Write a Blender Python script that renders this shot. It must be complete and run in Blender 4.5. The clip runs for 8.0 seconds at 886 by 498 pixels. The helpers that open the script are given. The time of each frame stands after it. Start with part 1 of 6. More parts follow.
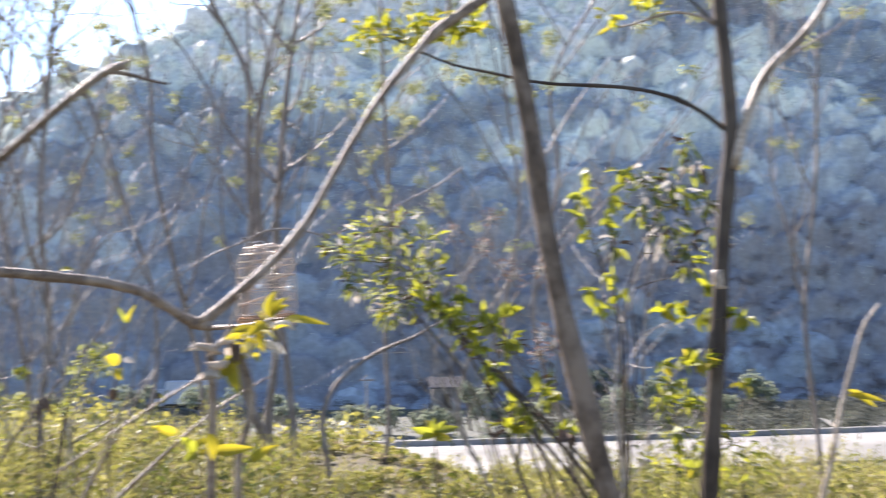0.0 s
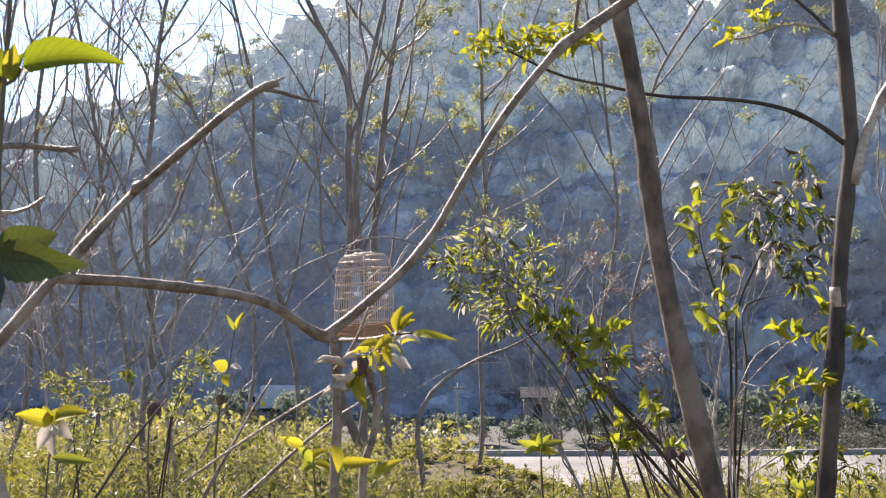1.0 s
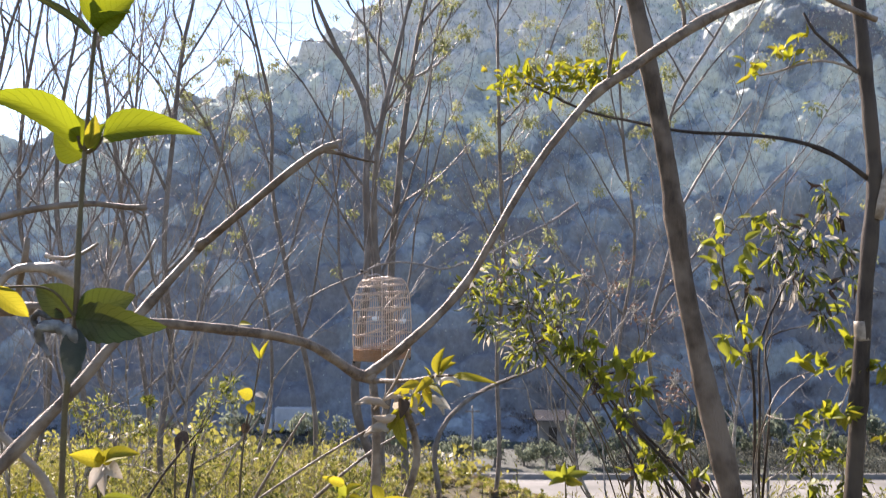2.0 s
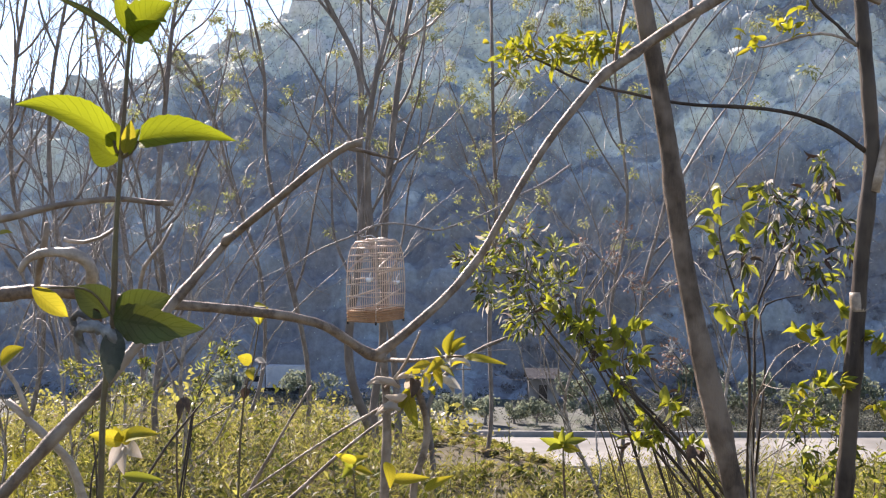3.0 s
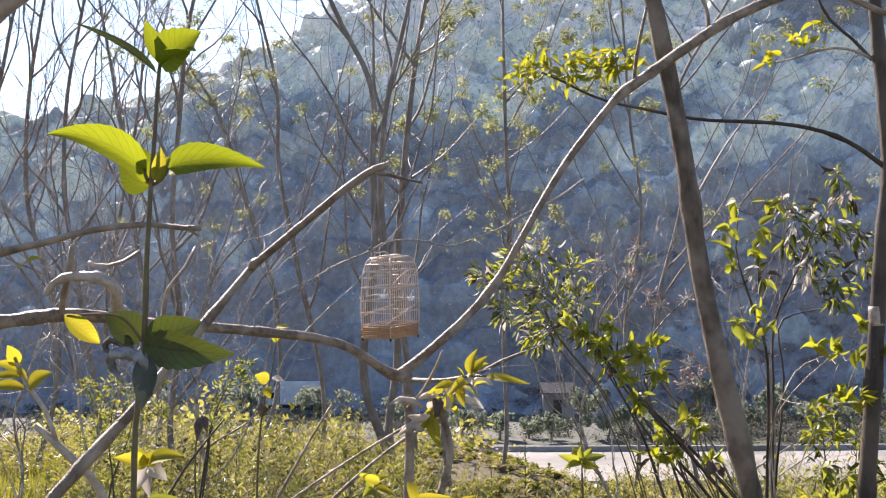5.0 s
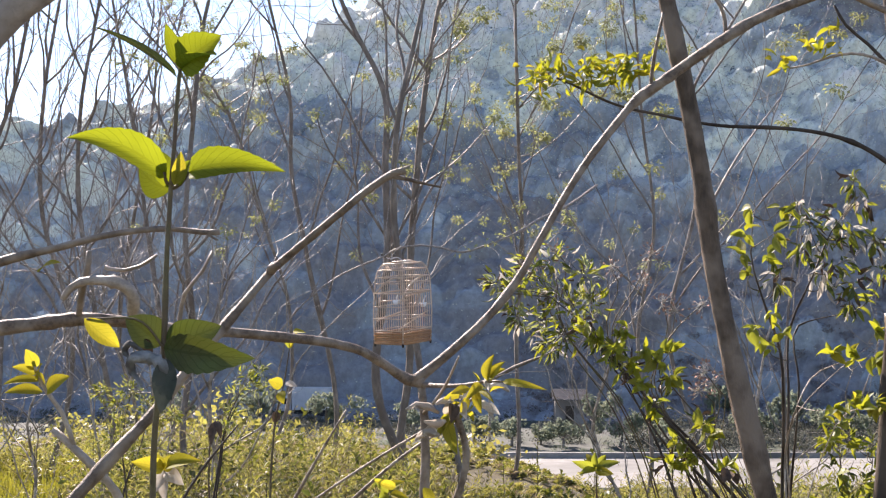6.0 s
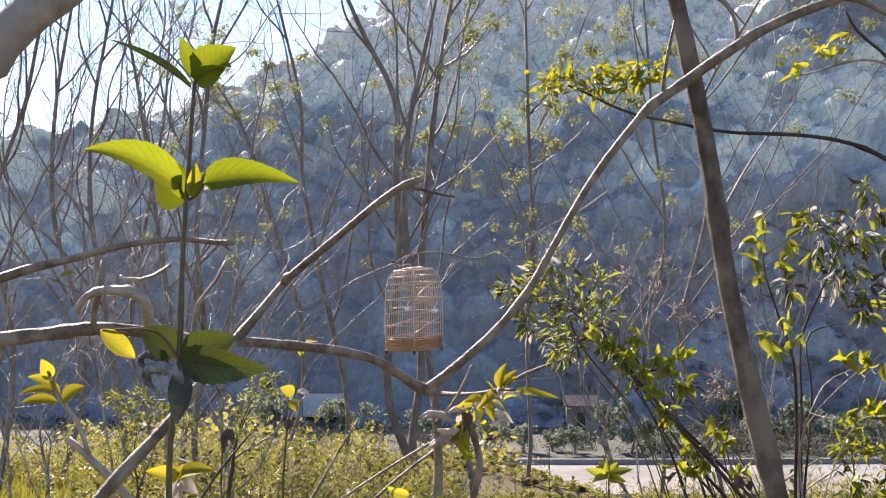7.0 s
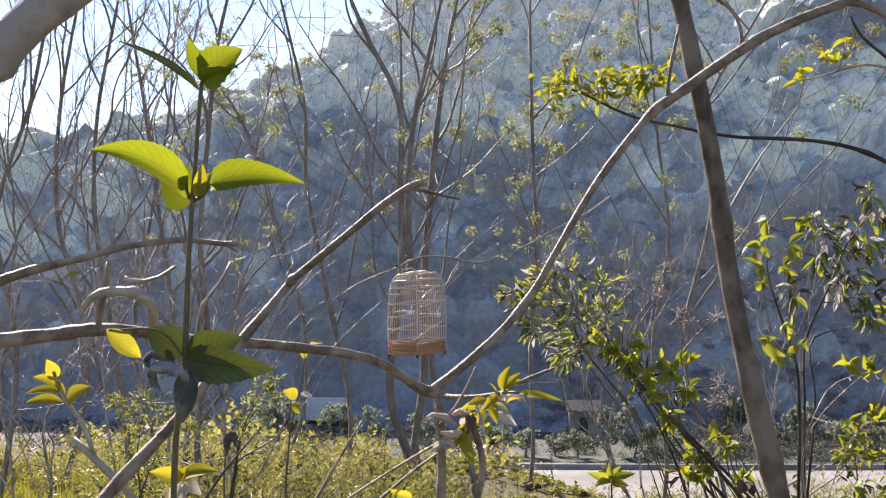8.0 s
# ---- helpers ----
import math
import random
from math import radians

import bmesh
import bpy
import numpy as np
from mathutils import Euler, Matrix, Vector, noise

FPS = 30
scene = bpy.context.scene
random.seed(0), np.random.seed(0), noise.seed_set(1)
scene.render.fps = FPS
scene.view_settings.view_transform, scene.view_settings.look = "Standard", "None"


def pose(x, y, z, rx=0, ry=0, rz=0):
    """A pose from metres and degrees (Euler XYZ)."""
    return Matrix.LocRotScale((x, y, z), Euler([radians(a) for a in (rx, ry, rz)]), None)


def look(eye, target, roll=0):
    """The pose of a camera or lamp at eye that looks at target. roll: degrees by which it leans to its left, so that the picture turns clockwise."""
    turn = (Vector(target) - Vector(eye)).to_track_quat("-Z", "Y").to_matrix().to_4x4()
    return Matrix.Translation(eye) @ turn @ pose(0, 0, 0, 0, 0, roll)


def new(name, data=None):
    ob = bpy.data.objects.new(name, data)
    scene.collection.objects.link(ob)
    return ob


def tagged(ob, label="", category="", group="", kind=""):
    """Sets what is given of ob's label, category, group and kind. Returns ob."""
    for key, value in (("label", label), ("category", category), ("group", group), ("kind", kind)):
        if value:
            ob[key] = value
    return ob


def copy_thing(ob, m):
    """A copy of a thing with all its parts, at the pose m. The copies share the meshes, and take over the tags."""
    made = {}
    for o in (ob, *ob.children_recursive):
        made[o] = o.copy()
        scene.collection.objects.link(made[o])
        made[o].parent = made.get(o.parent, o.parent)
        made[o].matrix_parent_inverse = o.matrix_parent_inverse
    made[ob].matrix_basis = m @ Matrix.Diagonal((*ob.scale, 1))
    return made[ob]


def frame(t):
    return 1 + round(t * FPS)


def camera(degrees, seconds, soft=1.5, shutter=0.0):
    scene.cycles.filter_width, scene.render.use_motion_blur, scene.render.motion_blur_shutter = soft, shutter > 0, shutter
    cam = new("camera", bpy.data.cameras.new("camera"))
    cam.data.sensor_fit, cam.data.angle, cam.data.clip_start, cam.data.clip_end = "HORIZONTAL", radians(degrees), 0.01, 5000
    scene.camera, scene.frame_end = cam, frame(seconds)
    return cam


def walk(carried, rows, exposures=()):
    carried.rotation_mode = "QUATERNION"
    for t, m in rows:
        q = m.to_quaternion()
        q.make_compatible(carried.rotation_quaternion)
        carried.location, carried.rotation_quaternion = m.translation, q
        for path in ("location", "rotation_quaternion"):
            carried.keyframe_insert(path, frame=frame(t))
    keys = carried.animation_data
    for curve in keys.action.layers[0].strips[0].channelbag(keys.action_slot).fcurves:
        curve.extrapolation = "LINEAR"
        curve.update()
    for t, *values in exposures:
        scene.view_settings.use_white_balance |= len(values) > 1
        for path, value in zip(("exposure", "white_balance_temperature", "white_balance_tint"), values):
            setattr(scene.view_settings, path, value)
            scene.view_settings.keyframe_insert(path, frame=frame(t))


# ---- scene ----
LENS = 40.0
ROWS = [
    (0, 0.0702, 0.0416, 1.5544, 91.982, 0.661, -4.621),
    (0.5, 0.0469, 0.0513, 1.5547, 92.020, -0.085, -1.270),
    (1, 0.0411, 0.0468, 1.5603, 92.423, -0.262, -0.283),
    (1.5, 0.0328, 0.0399, 1.5689, 93.141, -0.247, 0.148),
    (1.7, 0.0266, 0.0309, 1.5722, 93.914, -0.480, 0.461),
    (2.8, 0.0062, 0.0056, 1.5957, 91.410, -0.421, -0.027),
    (3, 0.0021, 0.0013, 1.5987, 91.494, -0.561, -0.026),
    (3.5, 0.0000, -0.0000, 1.6000, 91.500, 0.000, 0.000),
    (4, -0.0032, -0.0041, 1.6020, 91.708, -0.160, 0.175),
    (4.5, -0.0032, -0.0044, 1.6032, 92.080, 0.042, 0.444),
    (4.7, -0.0040, -0.0037, 1.6031, 92.136, -0.013, 0.486),
    (6, -0.0094, -0.0006, 1.6021, 92.486, -0.191, 1.158),
    (6.5, -0.0113, -0.0027, 1.6025, 92.624, -0.288, 1.428),
    (7, -0.0110, -0.0025, 1.6040, 92.787, -0.058, 1.671),
    (7.5, -0.0110, -0.0050, 1.6032, 92.912, -0.204, 1.823),
    (8, -0.0118, -0.0045, 1.6025, 92.983, -0.284, 1.814),
]

EXPOSURES = [(0, 2.2, 6650, 20), (0.5, 1.85, 6850, 21), (1, 1.76, 7000, 22), (1.5, 1.7, 7050, 22), (3, 1.68, 7050, 22), (3.5, 1.78, 7050, 22), (4, 1.88, 7000, 22), (4.5, 1.84, 7000, 22), (6, 1.74, 7050, 22), (7, 1.64, 7050, 22), (8, 1.6, 7050, 22)]
cam = camera(LENS, 8.0, soft=1.15, shutter=0.9)
walk(cam, [(t, pose(x, y, z, rx, ry, rz)) for t, x, y, z, rx, ry, rz in ROWS], EXPOSURES)

# ---- light: a clear, hazy day with the sun ahead of the camera and to its left ----
SUN_TURN, SUN_UP = 36.0, 38.0        # degrees left of the view, degrees above the horizon
world = bpy.data.worlds.new("sky")
scene.world = world
world.use_nodes = True
wn = world.node_tree
sky = wn.nodes.new("ShaderNodeTexSky")
sky.sky_type = "NISHITA"
sky.sun_disc = False
sky.sun_elevation, sky.sun_rotation = radians(SUN_UP), radians(-SUN_TURN)
sky.altitude = 1200
sky.air_density, sky.dust_density, sky.ozone_density = 1.0, 0.05, 2.0
wn.nodes["Background"].inputs[1].default_value = 0.092
wn.links.new(sky.outputs[0], wn.nodes["Background"].inputs[0])
sun_data = bpy.data.lights.new("sun", "SUN")
sun_data.energy, sun_data.angle, sun_data.color = 5.0, radians(0.6), (1.0, 0.95, 0.88)
sun = new("sun", sun_data)
toward = Vector((-math.sin(radians(SUN_TURN)) * math.cos(radians(SUN_UP)), math.cos(radians(SUN_TURN)) * math.cos(radians(SUN_UP)), math.sin(radians(SUN_UP))))
sun.matrix_world = look(toward * 50, (0, 0, 0))


# ---- materials ----
def surface(name, dark, light, scale=20.0, rough=0.8, bump=0.3, spot=None, spot_scale=4.0, stretch=(1, 1, 1), translucent=0.0, thin=None, per_object=0.0, detail=6.0, gloss=0.3, outward=False, veins=0.0):
    """Two colours mixed by a fine noise, a third by a coarse one, with relief; translucent lets light through thin leaves."""
    m = bpy.data.materials.new(name)
    m.use_nodes = True
    nt = m.node_tree
    n, l = nt.nodes, nt.links
    bsdf = n["Principled BSDF"]
    co = n.new("ShaderNodeTexCoord")
    mp = n.new("ShaderNodeMapping")
    mp.inputs["Scale"].default_value = stretch
    l.new(co.outputs["Object"], mp.inputs[0])
    fine = n.new("ShaderNodeTexNoise")
    fine.inputs["Scale"].default_value, fine.inputs["Detail"].default_value, fine.inputs["Roughness"].default_value = scale, detail, 0.65
    l.new(mp.outputs[0], fine.inputs["Vector"])
    ramp = n.new("ShaderNodeValToRGB")
    ramp.color_ramp.elements[0].position, ramp.color_ramp.elements[1].position = 0.3, 0.7
    ramp.color_ramp.elements[0].color, ramp.color_ramp.elements[1].color = (*dark, 1), (*light, 1)
    l.new(fine.outputs["Fac"], ramp.inputs[0])
    colour = ramp.outputs[0]
    if spot:
        coarse = n.new("ShaderNodeTexNoise")
        coarse.inputs["Scale"].default_value, coarse.inputs["Detail"].default_value = spot_scale, 3.0
        l.new(co.outputs["Object"], coarse.inputs["Vector"])
        r2 = n.new("ShaderNodeValToRGB")
        r2.color_ramp.elements[0].position, r2.color_ramp.elements[1].position = 0.45, 0.62
        l.new(coarse.outputs["Fac"], r2.inputs[0])
        mix = n.new("ShaderNodeMixRGB")
        mix.inputs[2].default_value = (*spot, 1)
        l.new(r2.outputs[0], mix.inputs[0])
        l.new(colour, mix.inputs[1])
        colour = mix.outputs[0]
    if veins:
        mark = n.new("ShaderNodeAttribute")
        mark.attribute_name = "blade"
        sep = n.new("ShaderNodeSeparateXYZ")
        l.new(mark.outputs["Vector"], sep.inputs[0])

        def calc(kind, a, b=None):
            node = n.new("ShaderNodeMath")
            node.operation = kind
            for k, v in enumerate((a, b)):
                if isinstance(v, (int, float)):
                    node.inputs[k].default_value = v
                elif v is not None:
                    l.new(v, node.inputs[k])
            return node.outputs[0]

        across = calc("ABSOLUTE", sep.outputs[1])
        wave = calc("FRACT", calc("SUBTRACT", calc("MULTIPLY", sep.outputs[0], 9.0), calc("MULTIPLY", across, 2.2)))
        side = calc("LESS_THAN", wave, 0.16)
        rib = calc("LESS_THAN", across, 0.07)
        line = calc("MULTIPLY", calc("MAXIMUM", side, rib), veins)
        vein = n.new("ShaderNodeMixRGB")
        vein.blend_type = "MULTIPLY"
        vein.inputs[2].default_value = (0.45, 0.5, 0.35, 1)
        l.new(line, vein.inputs[0])
        l.new(colour, vein.inputs[1])
        colour = vein.outputs[0]
    if per_object:
        info = n.new("ShaderNodeNewGeometry")
        hsv = n.new("ShaderNodeHueSaturation")
        span = n.new("ShaderNodeMapRange")
        span.inputs["To Min"].default_value, span.inputs["To Max"].default_value = 1 - per_object, 1 + per_object
        l.new(info.outputs["Random Per Island"], span.inputs[0])
        l.new(span.outputs[0], hsv.inputs["Value"])
        hue = n.new("ShaderNodeMapRange")
        hue.inputs["To Min"].default_value, hue.inputs["To Max"].default_value = 0.5 - per_object * 0.08, 0.5 + per_object * 0.08
        l.new(info.outputs["Random Per Island"], hue.inputs[0])
        l.new(hue.outputs[0], hsv.inputs["Hue"])
        l.new(colour, hsv.inputs["Color"])
        colour = hsv.outputs[0]
    l.new(colour, bsdf.inputs["Base Color"])
    bsdf.inputs["Roughness"].default_value = rough
    bsdf.inputs["Specular IOR Level"].default_value = gloss
    if bump:
        b = n.new("ShaderNodeBump")
        b.inputs["Strength"].default_value, b.inputs["Distance"].default_value = bump, 0.4 / scale
        l.new(fine.outputs["Fac"], b.inputs["Height"])
        l.new(b.outputs[0], bsdf.inputs["Normal"])
    if outward:
        way = n.new("ShaderNodeAttribute")
        way.attribute_name = "outward"
        l.new(way.outputs["Vector"], bsdf.inputs["Normal"])
    if translucent:
        tr = n.new("ShaderNodeBsdfTranslucent")
        if thin:
            gain = n.new("ShaderNodeMixRGB")
            gain.blend_type = "MULTIPLY"
            gain.inputs[0].default_value = 0.75
            scale_up = n.new("ShaderNodeMixRGB")
            scale_up.blend_type, scale_up.inputs[0].default_value = "ADD", 1.0
            l.new(colour, scale_up.inputs[1])
            scale_up.inputs[2].default_value = (0.45, 0.45, 0.45, 1)
            gain.inputs[1].default_value = (*thin, 1)
            l.new(scale_up.outputs[0], gain.inputs[2])
            l.new(gain.outputs[0], tr.inputs[0])
        else:
            l.new(colour, tr.inputs[0])
        blend = n.new("ShaderNodeMixShader")
        blend.inputs[0].default_value = translucent
        l.new(bsdf.outputs[0], blend.inputs[1])
        l.new(tr.outputs[0], blend.inputs[2])
        l.new(blend.outputs[0], n["Material Output"].inputs[0])
    return m


BARK = surface("grey_bark", (0.040, 0.030, 0.022), (0.135, 0.100, 0.072), 60, 0.7, 1.0, (0.19, 0.148, 0.112), 14, (1, 1, 0.35), gloss=0.15)
BARK_BROWN = surface("brown_bark", (0.06, 0.040, 0.026), (0.205, 0.148, 0.10), 170, 0.55, 1.0, (0.26, 0.205, 0.15), 45, gloss=0.35)
BARK_DARK = surface("dark_bark", (0.016, 0.011, 0.008), (0.06, 0.044, 0.032), 80, 0.55, 0.5, (0.08, 0.062, 0.045), 9, (1, 1, 0.3), gloss=0.2)
# grey bark of the leaning trunk, with the sun on it put into the colour
BARK_LIT = surface("lit_grey_bark", (0.20, 0.17, 0.145), (0.36, 0.315, 0.275), 70, 0.8, 0.5, (0.27, 0.24, 0.215), 16, gloss=0.15)
BARK_PALE = surface("pale_bark", (0.20, 0.16, 0.12), (0.45, 0.38, 0.30), 120, 0.5, 0.4, (0.15, 0.115, 0.08), 18, gloss=0.35)
# bark of the farther stems, made lighter to put haze into its colour
BARK_FAR = surface("sapling_bark", (0.11, 0.09, 0.075), (0.27, 0.228, 0.19), 25, 0.65, 0.5, (0.14, 0.112, 0.09), 5, (1, 1, 0.4), gloss=0.25)
TWIG = surface("twig_bark", (0.13, 0.108, 0.092), (0.33, 0.285, 0.245), 40, 0.55, 0.2, gloss=0.3)
STEM_GREEN = surface("green_stem", (0.055, 0.045, 0.02), (0.13, 0.105, 0.045), 140, 0.5, 0.2, (0.085, 0.052, 0.032), 30)
LEAF_NEAR = surface("near_leaf", (0.07, 0.115, 0.014), (0.17, 0.205, 0.026), 30, 0.6, 0.35, (0.06, 0.09, 0.014), 22, veins=0.85, translucent=0.46, thin=(0.36, 0.40, 0.02), gloss=0.1)
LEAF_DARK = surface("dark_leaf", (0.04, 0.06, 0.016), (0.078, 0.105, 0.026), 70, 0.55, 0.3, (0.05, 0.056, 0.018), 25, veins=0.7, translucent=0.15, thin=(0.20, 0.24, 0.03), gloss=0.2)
LEAF_YELLOW = surface("yellow_leaf", (0.19, 0.165, 0.022), (0.34, 0.29, 0.045), 70, 0.6, 0.4, (0.16, 0.165, 0.025), 40, veins=0.7, translucent=0.5, thin=(0.52, 0.45, 0.04), per_object=0.25, gloss=0.1)
LEAF_BUSH = surface("bush_leaf", (0.05, 0.07, 0.014), (0.13, 0.155, 0.03), 50, 0.45, 0.2, (0.17, 0.17, 0.035), 3.0, veins=0.7, translucent=0.5, thin=(0.40, 0.42, 0.045), per_object=0.4, gloss=0.25)
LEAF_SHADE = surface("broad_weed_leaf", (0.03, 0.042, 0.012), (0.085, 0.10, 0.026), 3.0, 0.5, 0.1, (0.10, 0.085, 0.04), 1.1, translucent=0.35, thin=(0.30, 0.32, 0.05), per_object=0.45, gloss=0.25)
LEAF_LIME = surface("lime_leaf", (0.11, 0.14, 0.018), (0.21, 0.23, 0.03), 55, 0.45, 0.25, (0.16, 0.15, 0.03), 20, veins=0.6, translucent=0.5, thin=(0.44, 0.44, 0.03), per_object=0.2, gloss=0.3)
LEAF_DRY = surface("withered_leaf", (0.34, 0.32, 0.28), (0.64, 0.61, 0.55), 50, 0.7, 0.4, (0.42, 0.36, 0.29), 20, translucent=0.4, per_object=0.15)
SEED = surface("dry_seed", (0.24, 0.13, 0.09), (0.42, 0.27, 0.20), 60, 0.8, 0.2)
LEAF_GREY = surface("bleached_leaf", (0.15, 0.155, 0.145), (0.36, 0.36, 0.34), 90, 0.8, 0.8, (0.10, 0.095, 0.085), 60, translucent=0.1, gloss=0.1)
LEAF_WILT = surface("wilted_leaf", (0.028, 0.036, 0.028), (0.065, 0.078, 0.06), 60, 0.75, 0.6, (0.085, 0.085, 0.07), 30, translucent=0.1, gloss=0.1)
LEAF_BROWN = surface("dead_brown_leaf", (0.035, 0.022, 0.015), (0.11, 0.07, 0.045), 60, 0.8, 0.4, translucent=0.1, per_object=0.2)
LEAF_TUFT = surface("sprouting_leaf", (0.15, 0.165, 0.075), (0.27, 0.28, 0.15), 12, 0.6, 0.1, (0.24, 0.23, 0.14), 1.5, translucent=0.45, thin=(0.42, 0.44, 0.19), per_object=0.3, gloss=0.2)
LEAF_WEED = surface("weed_leaf", (0.036, 0.036, 0.013), (0.185, 0.172, 0.058), 1.8, 0.5, 0.1, (0.14, 0.11, 0.055), 0.8, translucent=0.42, thin=(0.56, 0.53, 0.13), per_object=0.65, gloss=0.3)
GRASS = surface("grass_blade", (0.09, 0.10, 0.018), (0.18, 0.175, 0.035), 4.0, 0.5, 0.1, (0.20, 0.17, 0.07), 1.5, translucent=0.4, thin=(0.42, 0.40, 0.05), per_object=0.25)
STRAW = surface("dry_weed", (0.20, 0.15, 0.08), (0.42, 0.34, 0.20), 8, 0.7, 0.2, translucent=0.3, per_object=0.3)
SOIL = surface("soil_and_litter", (0.025, 0.02, 0.012), (0.10, 0.08, 0.042), 6.0, 0.95, 0.6, (0.07, 0.066, 0.032), 0.3)
CONCRETE = surface("worn_concrete", (0.16, 0.155, 0.145), (0.25, 0.243, 0.225), 1.5, 0.7, 0.1, (0.13, 0.128, 0.115), 0.12)
# leaf colours of the far woods, with distance haze put into them
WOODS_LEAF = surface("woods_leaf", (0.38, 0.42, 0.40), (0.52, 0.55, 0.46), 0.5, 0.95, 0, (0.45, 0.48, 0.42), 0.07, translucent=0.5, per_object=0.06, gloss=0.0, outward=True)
WOODS_LIME = surface("hazy_green_woods_leaf", (0.46, 0.49, 0.36), (0.60, 0.62, 0.44), 0.5, 0.95, 0, (0.55, 0.54, 0.42), 0.07, translucent=0.5, per_object=0.08, gloss=0.0, outward=True)
WOODS_BLUE = surface("hazy_evergreen_leaf", (0.20, 0.25, 0.25), (0.30, 0.35, 0.33), 0.5, 0.95, 0, (0.24, 0.29, 0.28), 0.07, translucent=0.4, per_object=0.08, gloss=0.0, outward=True)
SCRUB_BROWN = surface("withered_scrub_leaf", (0.17, 0.148, 0.14), (0.24, 0.21, 0.195), 0.8, 0.9, 0, (0.19, 0.18, 0.18), 0.2, translucent=0.4, per_object=0.12, gloss=0.05)
# blue-grey like the woods above it: haze is in this base colour too
FOREST_FLOOR = surface("hazy_forest_floor", (0.11, 0.125, 0.14), (0.17, 0.18, 0.19), 0.5, 0.95, 0, (0.12, 0.14, 0.15), 0.08)
TERRACE = surface("gravel_and_dry_grass", (0.055, 0.06, 0.055), (0.105, 0.11, 0.098), 0.9, 0.95, 0.2, (0.06, 0.07, 0.05), 0.11)
# both valley leaf colours are lightened to carry the haze over the valley
VALLEY_LEAF = surface("valley_tree_leaf", (0.13, 0.155, 0.11), (0.25, 0.28, 0.20), 0.8, 0.8, 0, translucent=0.5, per_object=0.25, gloss=0.1)
VALLEY_DARK = surface("dark_scrub_leaf", (0.06, 0.065, 0.055), (0.12, 0.125, 0.10), 0.8, 0.8, 0, translucent=0.3, per_object=0.3, gloss=0.1)
BAMBOO = surface("bamboo_cane", (0.42, 0.30, 0.21), (0.62, 0.47, 0.35), 40, 0.4, 0.1, gloss=0.5)
BAMBOO_RED = surface("varnished_bamboo", (0.30, 0.14, 0.06), (0.46, 0.24, 0.11), 30, 0.35, 0.1, gloss=0.5)
CHINA = surface("white_china", (0.70, 0.70, 0.68), (0.80, 0.80, 0.78), 20, 0.25, 0)
WIRE = surface("steel_wire", (0.30, 0.30, 0.30), (0.45, 0.45, 0.45), 40, 0.35, 0)
WHITE_PAINT = surface("white_paint", (0.38, 0.39, 0.41), (0.52, 0.53, 0.54), 1.5, 0.5, 0.05, (0.55, 0.54, 0.52), 0.7)
DARK_GLASS = surface("dark_glass", (0.02, 0.022, 0.025), (0.03, 0.03, 0.035), 2, 0.1, 0)
RUBBER = surface("black_rubber", (0.02, 0.02, 0.02), (0.035, 0.035, 0.035), 8, 0.8, 0.1)
GREY_TILE = surface("grey_roof_tile", (0.06, 0.058, 0.06), (0.11, 0.105, 0.105), 2.5, 1.0, 0.3, gloss=0.05)
PLASTER = surface("dirty_plaster", (0.13, 0.115, 0.10), (0.20, 0.18, 0.155), 1.2, 0.85, 0.1, (0.26, 0.24, 0.21), 0.6)

def hazy_woods_surface():
    """Crowns of several kinds side by side, each crown of one tone; the mesh names the kind with its "kind" attribute.
    The paler, bluer ones put distance haze into the base colour.
    """
    m = bpy.data.materials.new("mountain_woods")
    m.use_nodes = True
    n, l = m.node_tree.nodes, m.node_tree.links
    bsdf = n["Principled BSDF"]
    bsdf.inputs["Roughness"].default_value, bsdf.inputs["Specular IOR Level"].default_value = 0.95, 0.0
    kind = n.new("ShaderNodeAttribute")
    kind.attribute_name = "kind"
    ramp = n.new("ShaderNodeValToRGB")
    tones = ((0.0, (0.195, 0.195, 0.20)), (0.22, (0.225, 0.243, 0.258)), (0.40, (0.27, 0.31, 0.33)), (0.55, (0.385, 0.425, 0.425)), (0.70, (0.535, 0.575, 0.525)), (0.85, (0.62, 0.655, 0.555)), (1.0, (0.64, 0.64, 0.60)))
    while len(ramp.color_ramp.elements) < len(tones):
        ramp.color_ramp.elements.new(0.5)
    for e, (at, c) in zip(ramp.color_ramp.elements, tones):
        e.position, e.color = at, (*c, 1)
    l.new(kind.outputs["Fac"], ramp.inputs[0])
    co = n.new("ShaderNodeTexCoord")
    fine = n.new("ShaderNodeTexNoise")
    fine.inputs["Scale"].default_value, fine.inputs["Detail"].default_value, fine.inputs["Roughness"].default_value = 1.6, 5.0, 0.7
    l.new(co.outputs["Object"], fine.inputs["Vector"])
    span = n.new("ShaderNodeMapRange")
    span.inputs["From Min"].default_value, span.inputs["From Max"].default_value = 0.3, 0.7
    span.inputs["To Min"].default_value, span.inputs["To Max"].default_value = 0.78, 1.2
    l.new(fine.outputs["Fac"], span.inputs[0])
    tone = n.new("ShaderNodeHueSaturation")
    l.new(span.outputs[0], tone.inputs["Value"])
    l.new(ramp.outputs[0], tone.inputs["Color"])
    l.new(tone.outputs[0], bsdf.inputs["Base Color"])
    bump = n.new("ShaderNodeBump")
    bump.inputs["Strength"].default_value, bump.inputs["Distance"].default_value = 0.35, 0.3
    l.new(fine.outputs["Fac"], bump.inputs["Height"])
    l.new(bump.outputs[0], bsdf.inputs["Normal"])
    return m


WOODS = hazy_woods_surface()

# ---- mesh helpers ----
BASE = {}                             # where each thing's own origin lies


